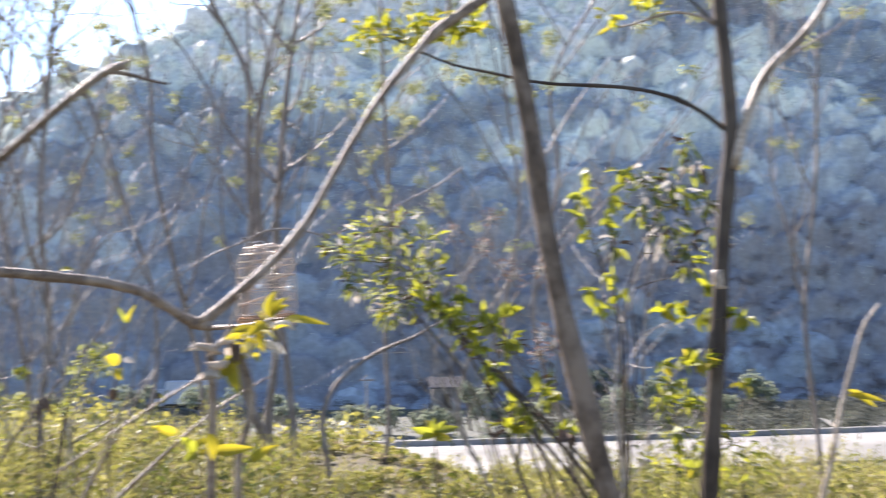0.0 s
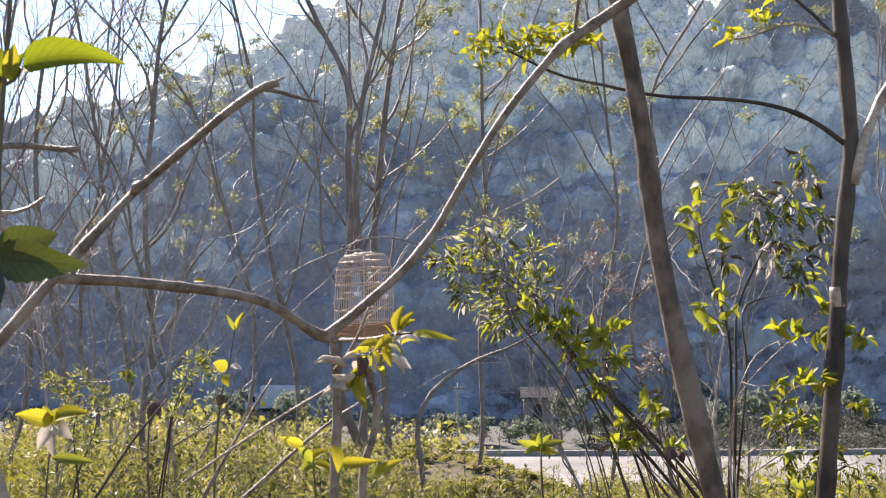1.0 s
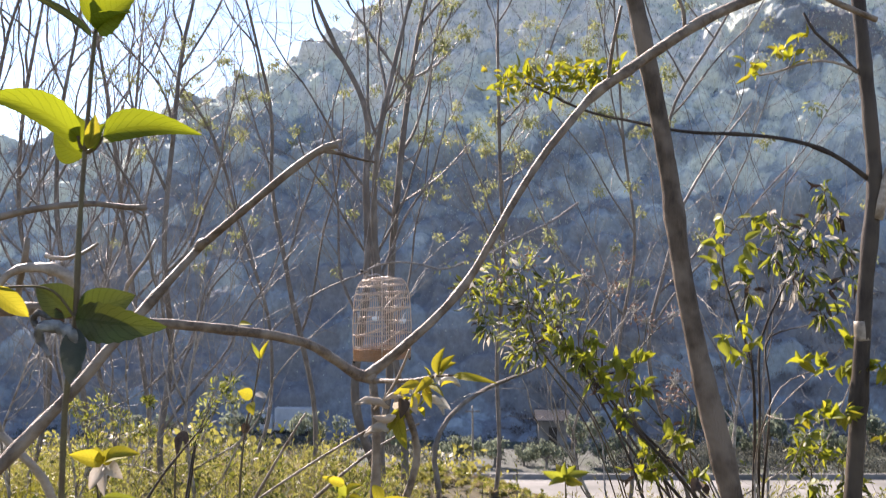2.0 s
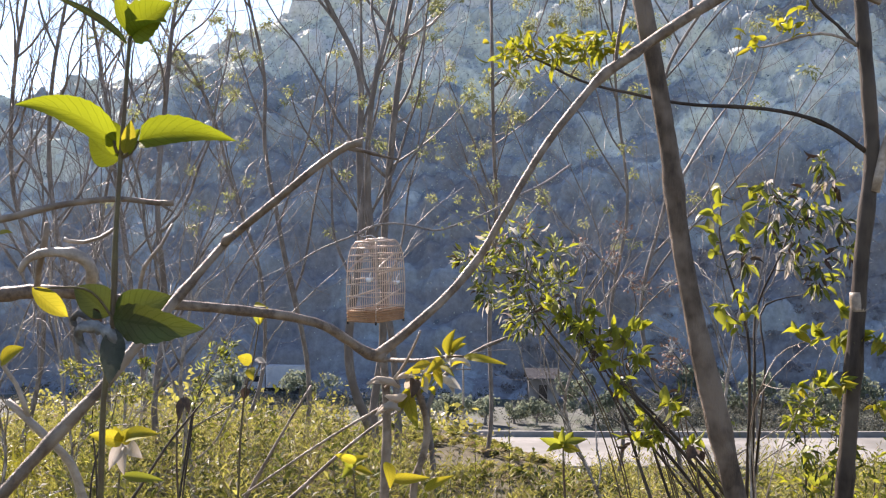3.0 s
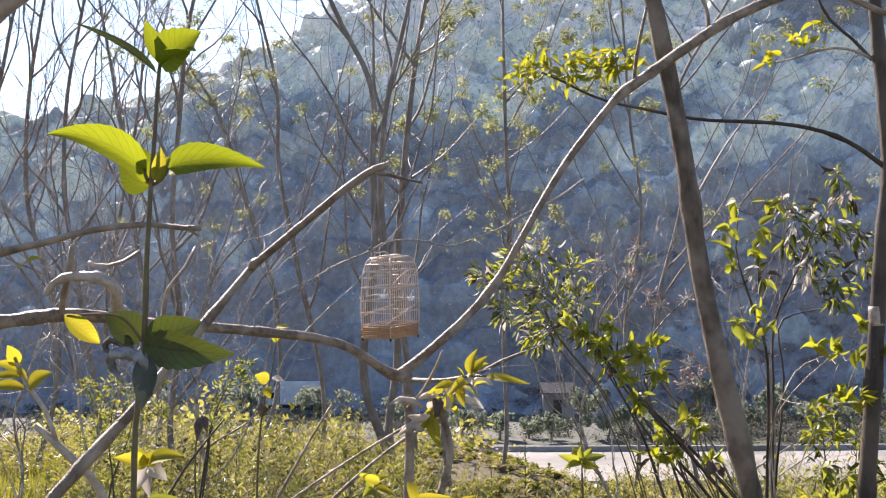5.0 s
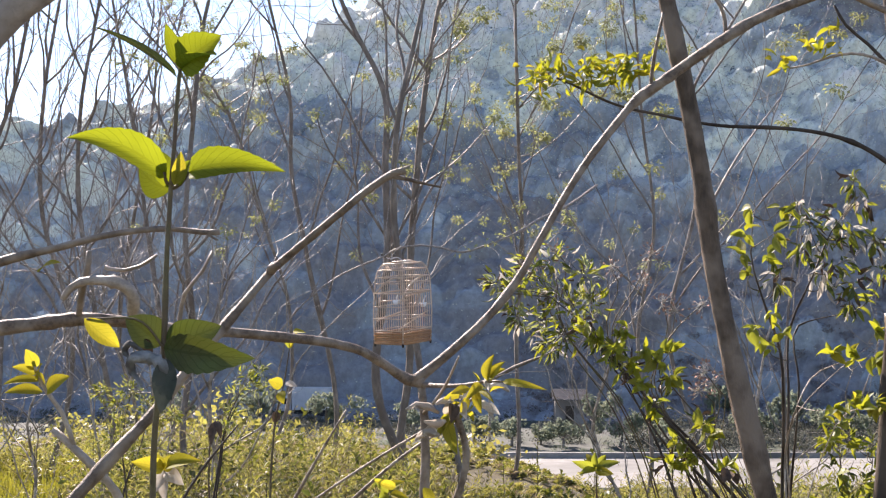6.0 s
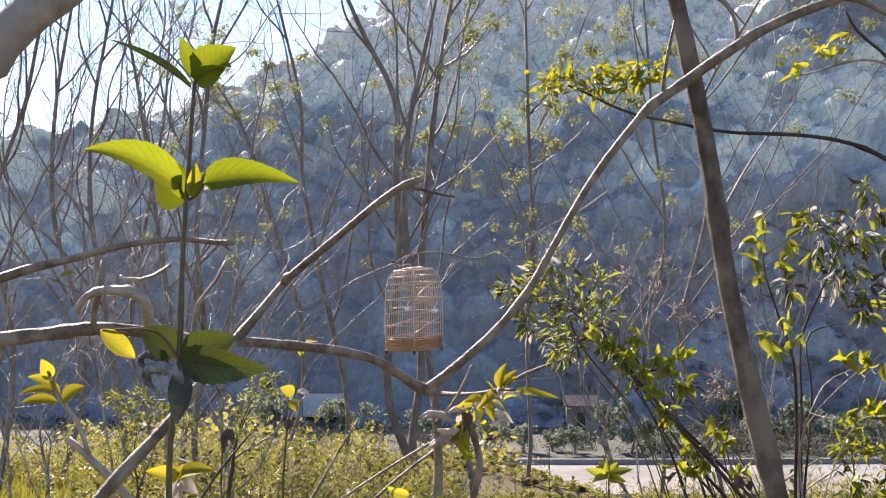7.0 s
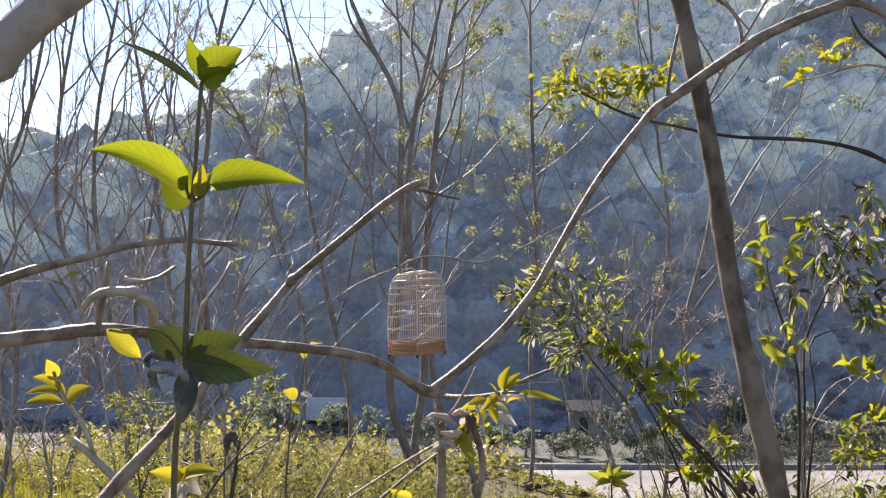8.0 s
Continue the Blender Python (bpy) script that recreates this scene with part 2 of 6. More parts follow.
def mesh_of(name, verts, faces, mat, smooth=True):
    me = bpy.data.meshes.new(name)
    me.from_pydata([tuple(v) for v in verts], [], faces)
    me.materials.append(mat)
    if smooth:
        me.polygons.foreach_set("use_smooth", [True] * len(me.polygons))
    me.update()
    return me


def thing(name, at, label, category, group="", kind=""):
    ob = new(name)
    ob.empty_display_size = 0.1
    ob.location = at
    BASE[ob] = np.array(at, float)
    return tagged(ob, label, category, group, kind)


def part(name, shape, mat, parent, label="", kind="", smooth=True):
    """One mesh object under a thing or under one of its parts; shape is (vertices in the world, faces)."""
    verts, faces = shape[:2]
    ob = new(name, mesh_of(name, np.asarray(verts) - BASE[parent], faces, mat, smooth))
    if len(shape) > 2:
        ob.data.attributes.new("blade", "FLOAT_VECTOR", "POINT").data.foreach_set("vector", np.asarray(shape[2], np.float32).ravel())
    ob.parent = parent
    BASE[ob] = BASE[parent]
    return tagged(ob, label, "", "", kind)


def joined(shapes):
    verts, faces, n = [], [], 0
    for v, f in shapes:
        verts.append(np.asarray(v, float).reshape(-1, 3))
        faces += [tuple(i + n for i in q) for q in f]
        n += len(verts[-1])
    return (np.concatenate(verts) if verts else np.zeros((0, 3))), faces


def curve_through(points, step):
    """Points on a smooth curve through the given ones, about step apart, each with its place along the list."""
    p = np.array(points, float)
    if len(p) == 2:
        p = np.array([p[0], (p[0] + p[1]) / 2, p[1]])
    ext = np.concatenate([[2 * p[0] - p[1]], p, [2 * p[-1] - p[-2]]])
    gap = np.linalg.norm(np.diff(ext, axis=0), axis=1) + 1e-9
    run = np.diff(ext, axis=0) / gap[:, None]
    slope = (run[:-1] * gap[1:, None] + run[1:] * gap[:-1, None]) / (gap[:-1] + gap[1:])[:, None]
    out, place = [], []
    for i in range(len(p) - 1):
        long = gap[i + 1]
        n = max(2, int(long / step))
        for k in range(n):
            t = k / n
            out.append((2 * t ** 3 - 3 * t * t + 1) * p[i] + (t ** 3 - 2 * t * t + t) * long * slope[i] + (3 * t * t - 2 * t ** 3) * p[i + 1] + (t ** 3 - t * t) * long * slope[i + 1])
            place.append((i + t) / (len(p) - 1))
    out.append(p[-1])
    place.append(1.0)
    return np.array(out), np.array(place)


def tube(points, radii, sides=8, step=0.03, rough=0.0, rng=None, knots=0, smooth_path=True):
    """A tapering round stem along a curve; rough makes its girth uneven, knots adds swellings."""
    pts, place = curve_through(points, step) if smooth_path else (np.array(points, float), np.linspace(0, 1, len(points)))
    r = np.interp(place, np.linspace(0, 1, len(radii)), radii)
    rng = rng or random.Random(len(pts))
    for _ in range(knots):
        at, w = rng.random(), rng.uniform(0.008, 0.02)
        r = r * (1 + rng.uniform(0.05, 0.22) * np.exp(-((place - at) / w) ** 2))
    tan = np.gradient(pts, axis=0)
    tan /= np.linalg.norm(tan, axis=1)[:, None] + 1e-12
    side = np.cross(tan[0], (0.31, 0.2, 0.93))
    if np.linalg.norm(side) < 1e-3:
        side = np.cross(tan[0], (1, 0, 0))
    verts = []
    ang = np.arange(sides) * 2 * math.pi / sides
    for i in range(len(pts)):
        side = side - tan[i] * side.dot(tan[i])
        side /= np.linalg.norm(side)
        up = np.cross(tan[i], side)
        rr = r[i] * (1 + rough * np.array([rng.uniform(-1, 1) for _ in range(sides)])) if rough else np.full(sides, r[i])
        verts.append(pts[i] + rr[:, None] * (np.cos(ang)[:, None] * side + np.sin(ang)[:, None] * up))
    n = len(pts)
    faces = [(i * sides + k, i * sides + (k + 1) % sides, (i + 1) * sides + (k + 1) % sides, (i + 1) * sides + k) for i in range(n - 1) for k in range(sides)]
    verts = np.concatenate(verts)
    faces += [tuple(range(sides))[::-1], tuple(range((n - 1) * sides, n * sides))]
    return verts, faces


def blade(root, tip, width, facing, fold=0.25, droop=0.15, rows=9, toothed=0.0, curl=0.0, widest=0.38, arch=0.0):
    """A pointed leaf from root to tip; facing is the side its upper face turns to; fold lifts its halves about the midrib."""
    root, tip, facing = (np.array(v, float) for v in (root, tip, facing))
    along = tip - root
    length = np.linalg.norm(along)
    along /= length
    normal = facing - along * facing.dot(along)
    normal /= np.linalg.norm(normal) + 1e-9
    across = np.cross(along, normal)
    verts, faces = [], []
    for i in range(rows + 1):
        t = i / rows
        w = (math.sin(math.pi * t ** (math.log(0.5) / math.log(widest))) ** 0.85 if 0 < t < 1 else 0.0) * width / 2
        if toothed and 0 < t < 1:
            w *= 1 + toothed * (1 if i % 2 else -1)
        mid = root + along * length * t + normal * (droop * length * (4 * t * (1 - t)) * 0.5) + np.array([0, 0, arch * 4 * t * (1 - t)])
        for k in (-1, -0.5, 0, 0.5, 1):
            verts.append(mid + across * w * k * (1 - 0.1 * abs(k)) + normal * (abs(k) * fold * w + curl * w * k))
    for i in range(rows):
        for k in range(4):
            a = i * 5 + k
            faces.append((a, a + 1, a + 6, a + 5))
    return np.array(verts), faces, [(i / rows, k, 0) for i in range(rows + 1) for k in (-1, -0.5, 0, 0.5, 1)]


def leaflet(root, along, facing, length, width, sag=0.1):
    """A small folded leaf of four triangles for plants with many."""
    root, a, f = np.array(root, float), np.array(along, float), np.array(facing, float)
    a /= np.linalg.norm(a) + 1e-9
    f = f - a * f.dot(a)
    f /= np.linalg.norm(f) + 1e-9
    c = np.cross(a, f)
    mid = root + a * length * 0.42
    return np.array([root, mid + c * width / 2 + f * width * 0.15, root + a * length - f * length * sag, mid - c * width / 2 + f * width * 0.15, mid + f * 0]), [(0, 1, 4), (1, 2, 4), (2, 3, 4), (3, 0, 4)]


def box(lo, hi):
    (a, b, c), (d, e, f) = lo, hi
    v = [(a, b, c), (d, b, c), (d, e, c), (a, e, c), (a, b, f), (d, b, f), (d, e, f), (a, e, f)]
    return np.array(v, float), [(0, 3, 2, 1), (4, 5, 6, 7), (0, 1, 5, 4), (1, 2, 6, 5), (2, 3, 7, 6), (3, 0, 4, 7)]


def bevelled(lo, hi, cut=0.05, segments=2):
    bm = bmesh.new()
    v, f = box(lo, hi)
    vs = [bm.verts.new(q) for q in v]
    for q in f:
        bm.faces.new([vs[i] for i in q])
    bmesh.ops.bevel(bm, geom=bm.edges[:], offset=cut, segments=segments, affect="EDGES")
    bm.verts.index_update()
    out = np.array([v.co[:] for v in bm.verts]), [tuple(v.index for v in f.verts) for f in bm.faces]
    bm.free()
    return out


def any_way(rng, up=0.0):
    v = np.array([rng.gauss(0, 1), rng.gauss(0, 1), rng.gauss(0, 1) + up])
    return v / (np.linalg.norm(v) + 1e-9)


# ---- the ground: a bench, a slope, a valley floor and the mountain beyond ----
VALLEY = -10.4
RIDGE_X = (-200, -57.0, -40.1, -23.6, -17.8, 0.0, 14.4, 94.5, 240)
RIDGE_Y = (149.4, 157.2, 160.2, 170.8, 175.3, 194.5, 202.2, 203.1, 205.1)


def ease(t):
    t = min(1.0, max(0.0, t))
    return t * t * (3 - 2 * t)


def ground_z(x, y):
    edge = 12.5 - 5.0 * ease((x + 0.6) / 2.4)
    if y < 60:
        bench = 0.05 * noise.noise((x * 0.7, y * 0.7, 3)) + 0.12 * noise.noise((x * 0.2, y * 0.2, 5))
        lip = -0.25 * ease((x - 0.2) / 3) * ease((y - 3) / 5)
        return bench + lip + VALLEY * ease((y - edge) / 36)
    foot = 131.0
    if y < foot:
        return VALLEY + 0.1 * noise.noise((x * 0.1, y * 0.1, 1))
    ridge = float(np.interp(x, RIDGE_X, RIDGE_Y))
    up = slope_z(min(y, ridge) - foot) - max(0.0, y - ridge) * 0.25
    rough = 6 * noise.noise((x * 0.045 + y * 0.02 + 3.0, y * 0.03, 2)) + 2.5 * noise.noise((x * 0.12, y * 0.08, 4))
    knoll = 7 * math.exp(-((x - 56) / 13) ** 2 - ((y - 172) / 8) ** 2) - 5 * math.exp(-((x - 57) / 18) ** 2 - ((y - 187) / 8) ** 2)
    return up + (rough + knoll) * ease((y - foot) / 25) * ease((ridge - y) / 25 + 0.15)


def slope_z(d):
    """Height of the mountainside d metres behind its foot: steep at the foot, a little less above."""
    return VALLEY + 1.4 * min(d, 18.0) + 1.0 * max(0.0, d - 18.0)


def ground_sheet():
    xs = np.concatenate([np.linspace(-900, -200, 12), np.linspace(-180, -24, 40), np.linspace(-20, 20, 81), np.linspace(24, 180, 40), np.linspace(200, 900, 12)])
    ys = np.concatenate([np.linspace(-400, -20, 8), np.linspace(-15, 16, 63), np.linspace(18, 60, 22), np.linspace(65, 130, 14), np.linspace(133, 245, 57), np.linspace(250, 470, 20), np.linspace(500, 2500, 10)])
    verts = [(x, y, ground_z(x, y) if y < 600 else ground_z(x, 600) - (y - 600) * 0.05) for y in ys for x in xs]
    w = len(xs)
    return verts, [(j * w + i, j * w + i + 1, (j + 1) * w + i + 1, (j + 1) * w + i) for j in range(len(ys) - 1) for i in range(w - 1)]


ground = new("ground", mesh_of("ground", *ground_sheet(), SOIL))
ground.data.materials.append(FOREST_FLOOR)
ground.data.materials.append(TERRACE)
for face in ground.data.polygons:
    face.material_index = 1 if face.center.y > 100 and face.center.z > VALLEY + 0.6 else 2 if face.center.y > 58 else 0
tagged(ground, "rough hillside ground with weeds, valley floor and mountain", "ground", kind="structure")

# ---- the road on the valley floor ----
def road_y(x):
    return 85.5 + 0.02 * x + 0.0012 * x * x


def strip(x0, x1, n, near, far, z0, z1):
    """A slab that follows the road: near and far are distances across it."""
    v, f = [], []
    for i in range(n + 1):
        x = x0 + (x1 - x0) * i / n
        y = road_y(x)
        v += [(x, y + near, z0), (x, y + far, z0), (x, y + far, z1), (x, y + near, z1)]
    for i in range(n):
        a = i * 4
        f += [(a + 3, a + 7, a + 6, a + 2), (a, a + 4, a + 7, a + 3), (a + 2, a + 6, a + 5, a + 1)]
    f += [(0, 3, 2, 1), (n * 4, n * 4 + 1, n * 4 + 2, n * 4 + 3)]
    return np.array(v), f


road = new("road", mesh_of("road", *strip(-110, 110, 60, -7.5, 7.0, VALLEY - 0.4, VALLEY + 0.22), CONCRETE, False))
tagged(road, "pale sunlit concrete road along the valley floor", "road", kind="structure")
parapet = new("kerb", mesh_of("kerb", *strip(-110, 110, 60, 7.1, 7.5, VALLEY - 0.4, VALLEY + 0.62), CONCRETE, False))
tagged(parapet, "low concrete kerb wall along the road", "kerb", kind="structure")

# ---- woods on the mountain ----
def quad_mesh(name, corners, mat):
    """A mesh of loose quads from an array of (n, 4, 3) corners."""
    n = len(corners)
    me = bpy.data.meshes.new(name)
    me.vertices.add(n * 4)
    me.vertices.foreach_set("co", np.ascontiguousarray(corners, np.float32).ravel())
    me.loops.add(n * 4)
    me.loops.foreach_set("vertex_index", np.arange(n * 4, dtype=np.int32))
    me.polygons.add(n)
    me.polygons.foreach_set("loop_start", np.arange(0, n * 4, 4, dtype=np.int32))
    me.materials.append(mat)
    me.update(calc_edges=True)
    return me


def unit(v):
    return v / (np.linalg.norm(v, axis=-1, keepdims=True) + 1e-9)


def leaf_cloud(rng, centres, radii, tall, cards, size, lumps=6, hollow=0.6):
    """Leaf clumps scattered over uneven, lumpy crowns: corners of loose quads. rng is a numpy generator."""
    n = len(centres)
    bumps = unit(rng.normal(size=(n, lumps, 3)) + (0, 0, 0.5))
    reach = rng.uniform(0.65, 1.2, size=(n, lumps))
    d = unit(rng.normal(size=(n, cards, 3)) + (0, 0, 0.4))
    near = np.clip(np.einsum("ncd,nld->ncl", d, bumps), 0, 1) ** 3 * reach[:, None, :]
    r = np.maximum(near.max(-1), 0.5) * rng.uniform(hollow, 1.05, size=(n, cards))
    p = centres[:, None] + d * r[..., None] * radii[:, None, None] * np.array([1, 1, tall])
    face = unit(d + rng.normal(size=d.shape) * 0.7)
    a = unit(np.cross(face, rng.normal(size=d.shape)))
    c = np.cross(a, face)
    s = (size * radii)[:, None, None] * rng.uniform(0.6, 1.4, size=(n, cards, 1))
    return np.stack([p - a * s, p + c * s * 0.7, p + a * s, p - c * s * 0.7], 2).reshape(-1, 4, 3), unit(d + face * 0.35).reshape(-1, 3)


def dome(x, y, z, cell):
    """Height of rounded crowns, one to a cell, from 0 in the gaps to 1 on the tops, and a number of the crown's own."""
    d, p = noise.voronoi((x / cell, y / cell, z / cell))
    return ease(1.0 - d[0] / 0.85), (math.sin(p[0][0] * 127.1 + p[0][1] * 311.7 + p[0][2] * 74.7) * 43758.5) % 1.0


# lit and hazy (+), shaded (-) areas put in crown colour: strength, middle, half-widths
LIT_AND_SHADED = ((0.8, 50, 157, 15, 5), (0.9, 5, 181, 15, 8), (1.2, -62, 148, 30, 12), (-1.9, 53, 169, 16, 6), (0.9, -10, 165, 20, 4.5), (1.3, -16, 181, 20, 8), (0.6, 33, 171, 12, 5), (-0.7, -20, 154, 18, 5), (-0.8, 12, 158, 14, 4), (0.8, 30, 152, 12, 3), (-0.9, 78, 172, 14, 8))


def canopy_point(a, y):
    x = a * y
    z = ground_z(x, y)
    big, own = dome(x, y, 1.3 * z, 4.2)
    small, other = dome(x + 40, y, z, 2.0)
    h = 2.1 * big * (0.7 + 0.5 * own) + 0.75 * small + 0.5 * noise.noise((x * 0.9, y * 0.9, z * 0.9)) + 0.36 * noise.noise((x * 1.9, y * 1.9, z * 1.9))
    h += 1.6 * noise.noise((x * 0.14, y * 0.2, z * 0.2))
    h *= ease((y - 122) / 8)
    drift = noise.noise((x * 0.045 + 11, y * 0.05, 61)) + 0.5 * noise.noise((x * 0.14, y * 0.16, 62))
    drift += sum(k * math.exp(-((x - cx) / wx) ** 2 - ((y - cy) / wy) ** 2) for k, cx, cy, wx, wy in LIT_AND_SHADED)
    # kind rises with height, so haze thickening up the slope enters the colour
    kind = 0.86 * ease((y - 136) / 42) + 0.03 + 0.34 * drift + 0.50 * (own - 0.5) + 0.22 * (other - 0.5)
    return (x, y - 0.7 * h, z + 0.7 * h + 1.5 * ease((y - 123) / 8) - 0.25), min(1.0, max(0.0, kind))


def canopy():
    """The closed roof of the woods on the mountain, crown by crown."""
    cols = np.arange(-0.47, 0.4701, 0.0018)
    ys = [123.0]
    while ys[-1] < 214:
        ys.append(ys[-1] + 0.30)
    points = [canopy_point(a, y) for y in ys for a in cols]
    w = len(cols)
    keep = [[y > 122 and y < float(np.interp(a * y, RIDGE_X, RIDGE_Y)) + 3 for a in cols] for y in ys]
    faces = [(j * w + i, j * w + i + 1, (j + 1) * w + i + 1, (j + 1) * w + i) for j in range(len(ys) - 1) for i in range(w - 1) if keep[j][i]]
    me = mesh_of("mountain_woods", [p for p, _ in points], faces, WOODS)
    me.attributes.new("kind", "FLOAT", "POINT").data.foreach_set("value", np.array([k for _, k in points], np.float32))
    return me


woods = tagged(new("mountain_woods", canopy()), "dense grey-green winter woods on the shaded mountainside, with haze coloured in", "woods", kind="stuff")


def canopy_leaves(seed, count, size, mat, high):
    """Leaf sprays that stand out of the canopy, thickest on the crowns."""
    rng = np.random.default_rng(seed)
    me = woods.data
    n = len(me.polygons)
    centre, normal = np.empty(n * 3, np.float32), np.empty(n * 3, np.float32)
    me.polygons.foreach_get("center", centre)
    me.polygons.foreach_get("normal", normal)
    pick = rng.integers(0, n, count)
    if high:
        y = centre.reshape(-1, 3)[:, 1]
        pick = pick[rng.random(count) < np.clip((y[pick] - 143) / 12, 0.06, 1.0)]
        count = len(pick)
    p, d = centre.reshape(-1, 3)[pick], normal.reshape(-1, 3)[pick]
    s = size * (p[:, 1:2] / 200) * rng.uniform(0.5, 1.5, (count, 1))
    p = p + d * rng.uniform(-0.2, 0.5, (count, 1)) + rng.normal(size=(count, 3)) * 0.2
    face = unit(d * 1.3 + rng.normal(size=d.shape) * 0.7)
    a = unit(np.cross(face, rng.normal(size=d.shape)))
    c = np.cross(a, face)
    me = quad_mesh("leaf_spray", np.stack([p - a * s, p + c * s * 0.7, p + a * s, p - c * s * 0.7], 1), mat)
    me.attributes.new("outward", "FLOAT_VECTOR", "POINT").data.foreach_set("vector", np.repeat(unit(d + face * 0.3), 4, 0).astype(np.float32).ravel())
    return me


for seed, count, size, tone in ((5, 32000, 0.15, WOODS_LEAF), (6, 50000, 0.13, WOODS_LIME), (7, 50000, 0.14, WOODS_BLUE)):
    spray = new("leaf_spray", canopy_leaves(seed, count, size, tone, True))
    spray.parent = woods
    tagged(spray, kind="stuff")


# ---- trees: bare saplings along the edge of the bench ----
def sprig(rng, at, along, size, n=46):
    """A rounded tuft of young leaves that hang outward round a twig's end."""
    out = []
    for _ in range(n):
        d = unit(np.array(along) * 0.3 + any_way(rng) * (1.0, 1.0, 0.75))
        out.append(leaflet(np.array(at) + d * size * rng.uniform(0.1, 0.85), unit(d + np.array([0, 0, -0.5])), any_way(rng, 1.2), size * rng.uniform(0.30, 0.48), size * rng.uniform(0.17, 0.27), 0.2))
    return out


def branch_line(rng, start, way, length, lift, wander, n=6):
    p, d = [np.array(start, float)], unit(np.array(way, float))
    for _ in range(n):
        d = unit(d + any_way(rng) * wander + np.array([0, 0, lift]))
        p.append(p[-1] + d * length / n)
    return p


def bare_tree(name, trunk, radius, label, seed, limbs=6, tufts=0.2, spread=0.75, top=1.0, bark=None, tuft_size=0.055, limb_from=0.3, group="saplings on the bench edge", reach=1.0, wander=0.2, tips=(), back=False, stout=1.0):
    """A slim leafless tree: the trunk follows the given points; limbs and twigs grow out of it."""
    rng = random.Random(seed)
    bark = bark or BARK_FAR
    radius *= 0.44
    base = np.array(trunk[0], float) + np.array([rng.gauss(0, 0.12), 0, 0])
    base[2] = ground_z(base[0], base[1]) - 0.05
    pts = [base] + [np.array(p, float) + np.array([rng.gauss(0, 0.045), rng.gauss(0, 0.05), 0]) for p in trunk]
    d = unit(pts[-1] - pts[-2])
    pts += branch_line(rng, pts[-1], d, top, 0.03, 0.12, 3)[1:]
    tree = thing(name, tuple(base), label, "tree", group)
    part("trunk", tube(pts, [radius, radius * 0.8, radius * 0.5, radius * 0.16], 8, 0.1, 0.08, rng, 7), bark, tree)
    path, _ = curve_through(pts, 0.08)
    twigs, leaves = [], []

    def sprout(line, r0, level):
        for k in range(1, len(line)):
            if rng.random() < (0.85 if level == 1 else 0.6):
                way = unit(line[k] - line[k - 1])
                out = unit(way + any_way(rng) * 0.8 * spread * 1.2)
                out[2] = abs(out[2]) * 0.7 + 0.15
                length = rng.uniform(0.35, 0.9) * (1.0 if level == 1 else 0.55) * (0.4 + 0.6 * reach)
                sub = branch_line(rng, line[k], out, length, 0.12, wander + 0.08, 4)
                twigs.append(tube(sub, [r0 * 0.45, r0 * 0.2], 4, 0.12))
                if level < 2:
                    sprout(sub, r0 * 0.5, level + 1)
                elif rng.random() < tufts * 0.2:
                    leaves.extend(sprig(rng, sub[-1], sub[-1] - sub[-2], tuft_size))
        if rng.random() < tufts * 0.9:
            leaves.extend(sprig(rng, line[-1], line[-1] - line[-2], tuft_size * 1.2, 60))

    first = int(len(path) * limb_from)
    for k in range(limbs):
        i = first + int((len(path) - first - 2) * (k + rng.random() * 0.8) / limbs)
        i = min(i, len(path) - 2)
        way = unit(path[i + 1] - path[i])
        turn = rng.uniform(0, 2 * math.pi)
        out = unit(way * 0.45 + spread * np.array([math.cos(turn), 0.6 * (abs(math.sin(turn)) if back else math.sin(turn)), 0.45]))
        frac = i / len(path)
        length = (2.3 - 1.2 * frac) * rng.uniform(0.7, 1.25) * reach
        line = branch_line(rng, path[i], out, length, 0.12, wander, 9)
        r = min(radius * (0.62 - 0.3 * frac), 0.013) * stout
        part("limb", tube(line, [r, r * 0.35], 6, 0.1, 0.03, rng), bark, tree)
        sprout(line, r * 0.75, 1)
    for tip in tips:
        tip = np.array(tip)
        i = int(np.argmin(np.abs(path[:, 2] - (tip[2] - 0.9 * np.hypot(*(path[:, :2] - tip[:2]).T)))))
        bend = (path[i] + tip) / 2 + np.array([0, 0, -0.06])
        twigs.append(tube([path[i], bend, tip], [radius * 0.3, radius * 0.1], 5, 0.1))
        leaves.extend(sprig(rng, tip, (0, 0, 0.3), 0.085, 110))
        for _ in range(3):
            leaves.extend(sprig(rng, tip + np.array([rng.gauss(0, 0.1), rng.gauss(0, 0.1), rng.gauss(0, 0.04)]), (0, 0, 0.3), 0.05, 40))
    if twigs:
        part("twig_spray", joined(twigs), TWIG, tree, kind="stuff")
    if leaves:
        part("foliage", joined(leaves), LEAF_TUFT, tree, "small yellow-green sprouting leaves", "stuff", False)
    return tree


GREY = "slim bare grey sapling with sparse sprouting leaf tufts, standing in weeds"
BUDS = "slim sapling with yellow-green leaf tufts at its twig ends"
bare_tree("sapling", [(-0.542, 9.237, 0.308), (-0.649, 9.221, 0.906), (-0.622, 9.294, 1.934), (-0.579, 9.276, 2.625), (-0.663, 9.361, 3.203), (-0.891, 9.446, 3.793)], 0.085, GREY, 1, 7, 0.3, back=True)
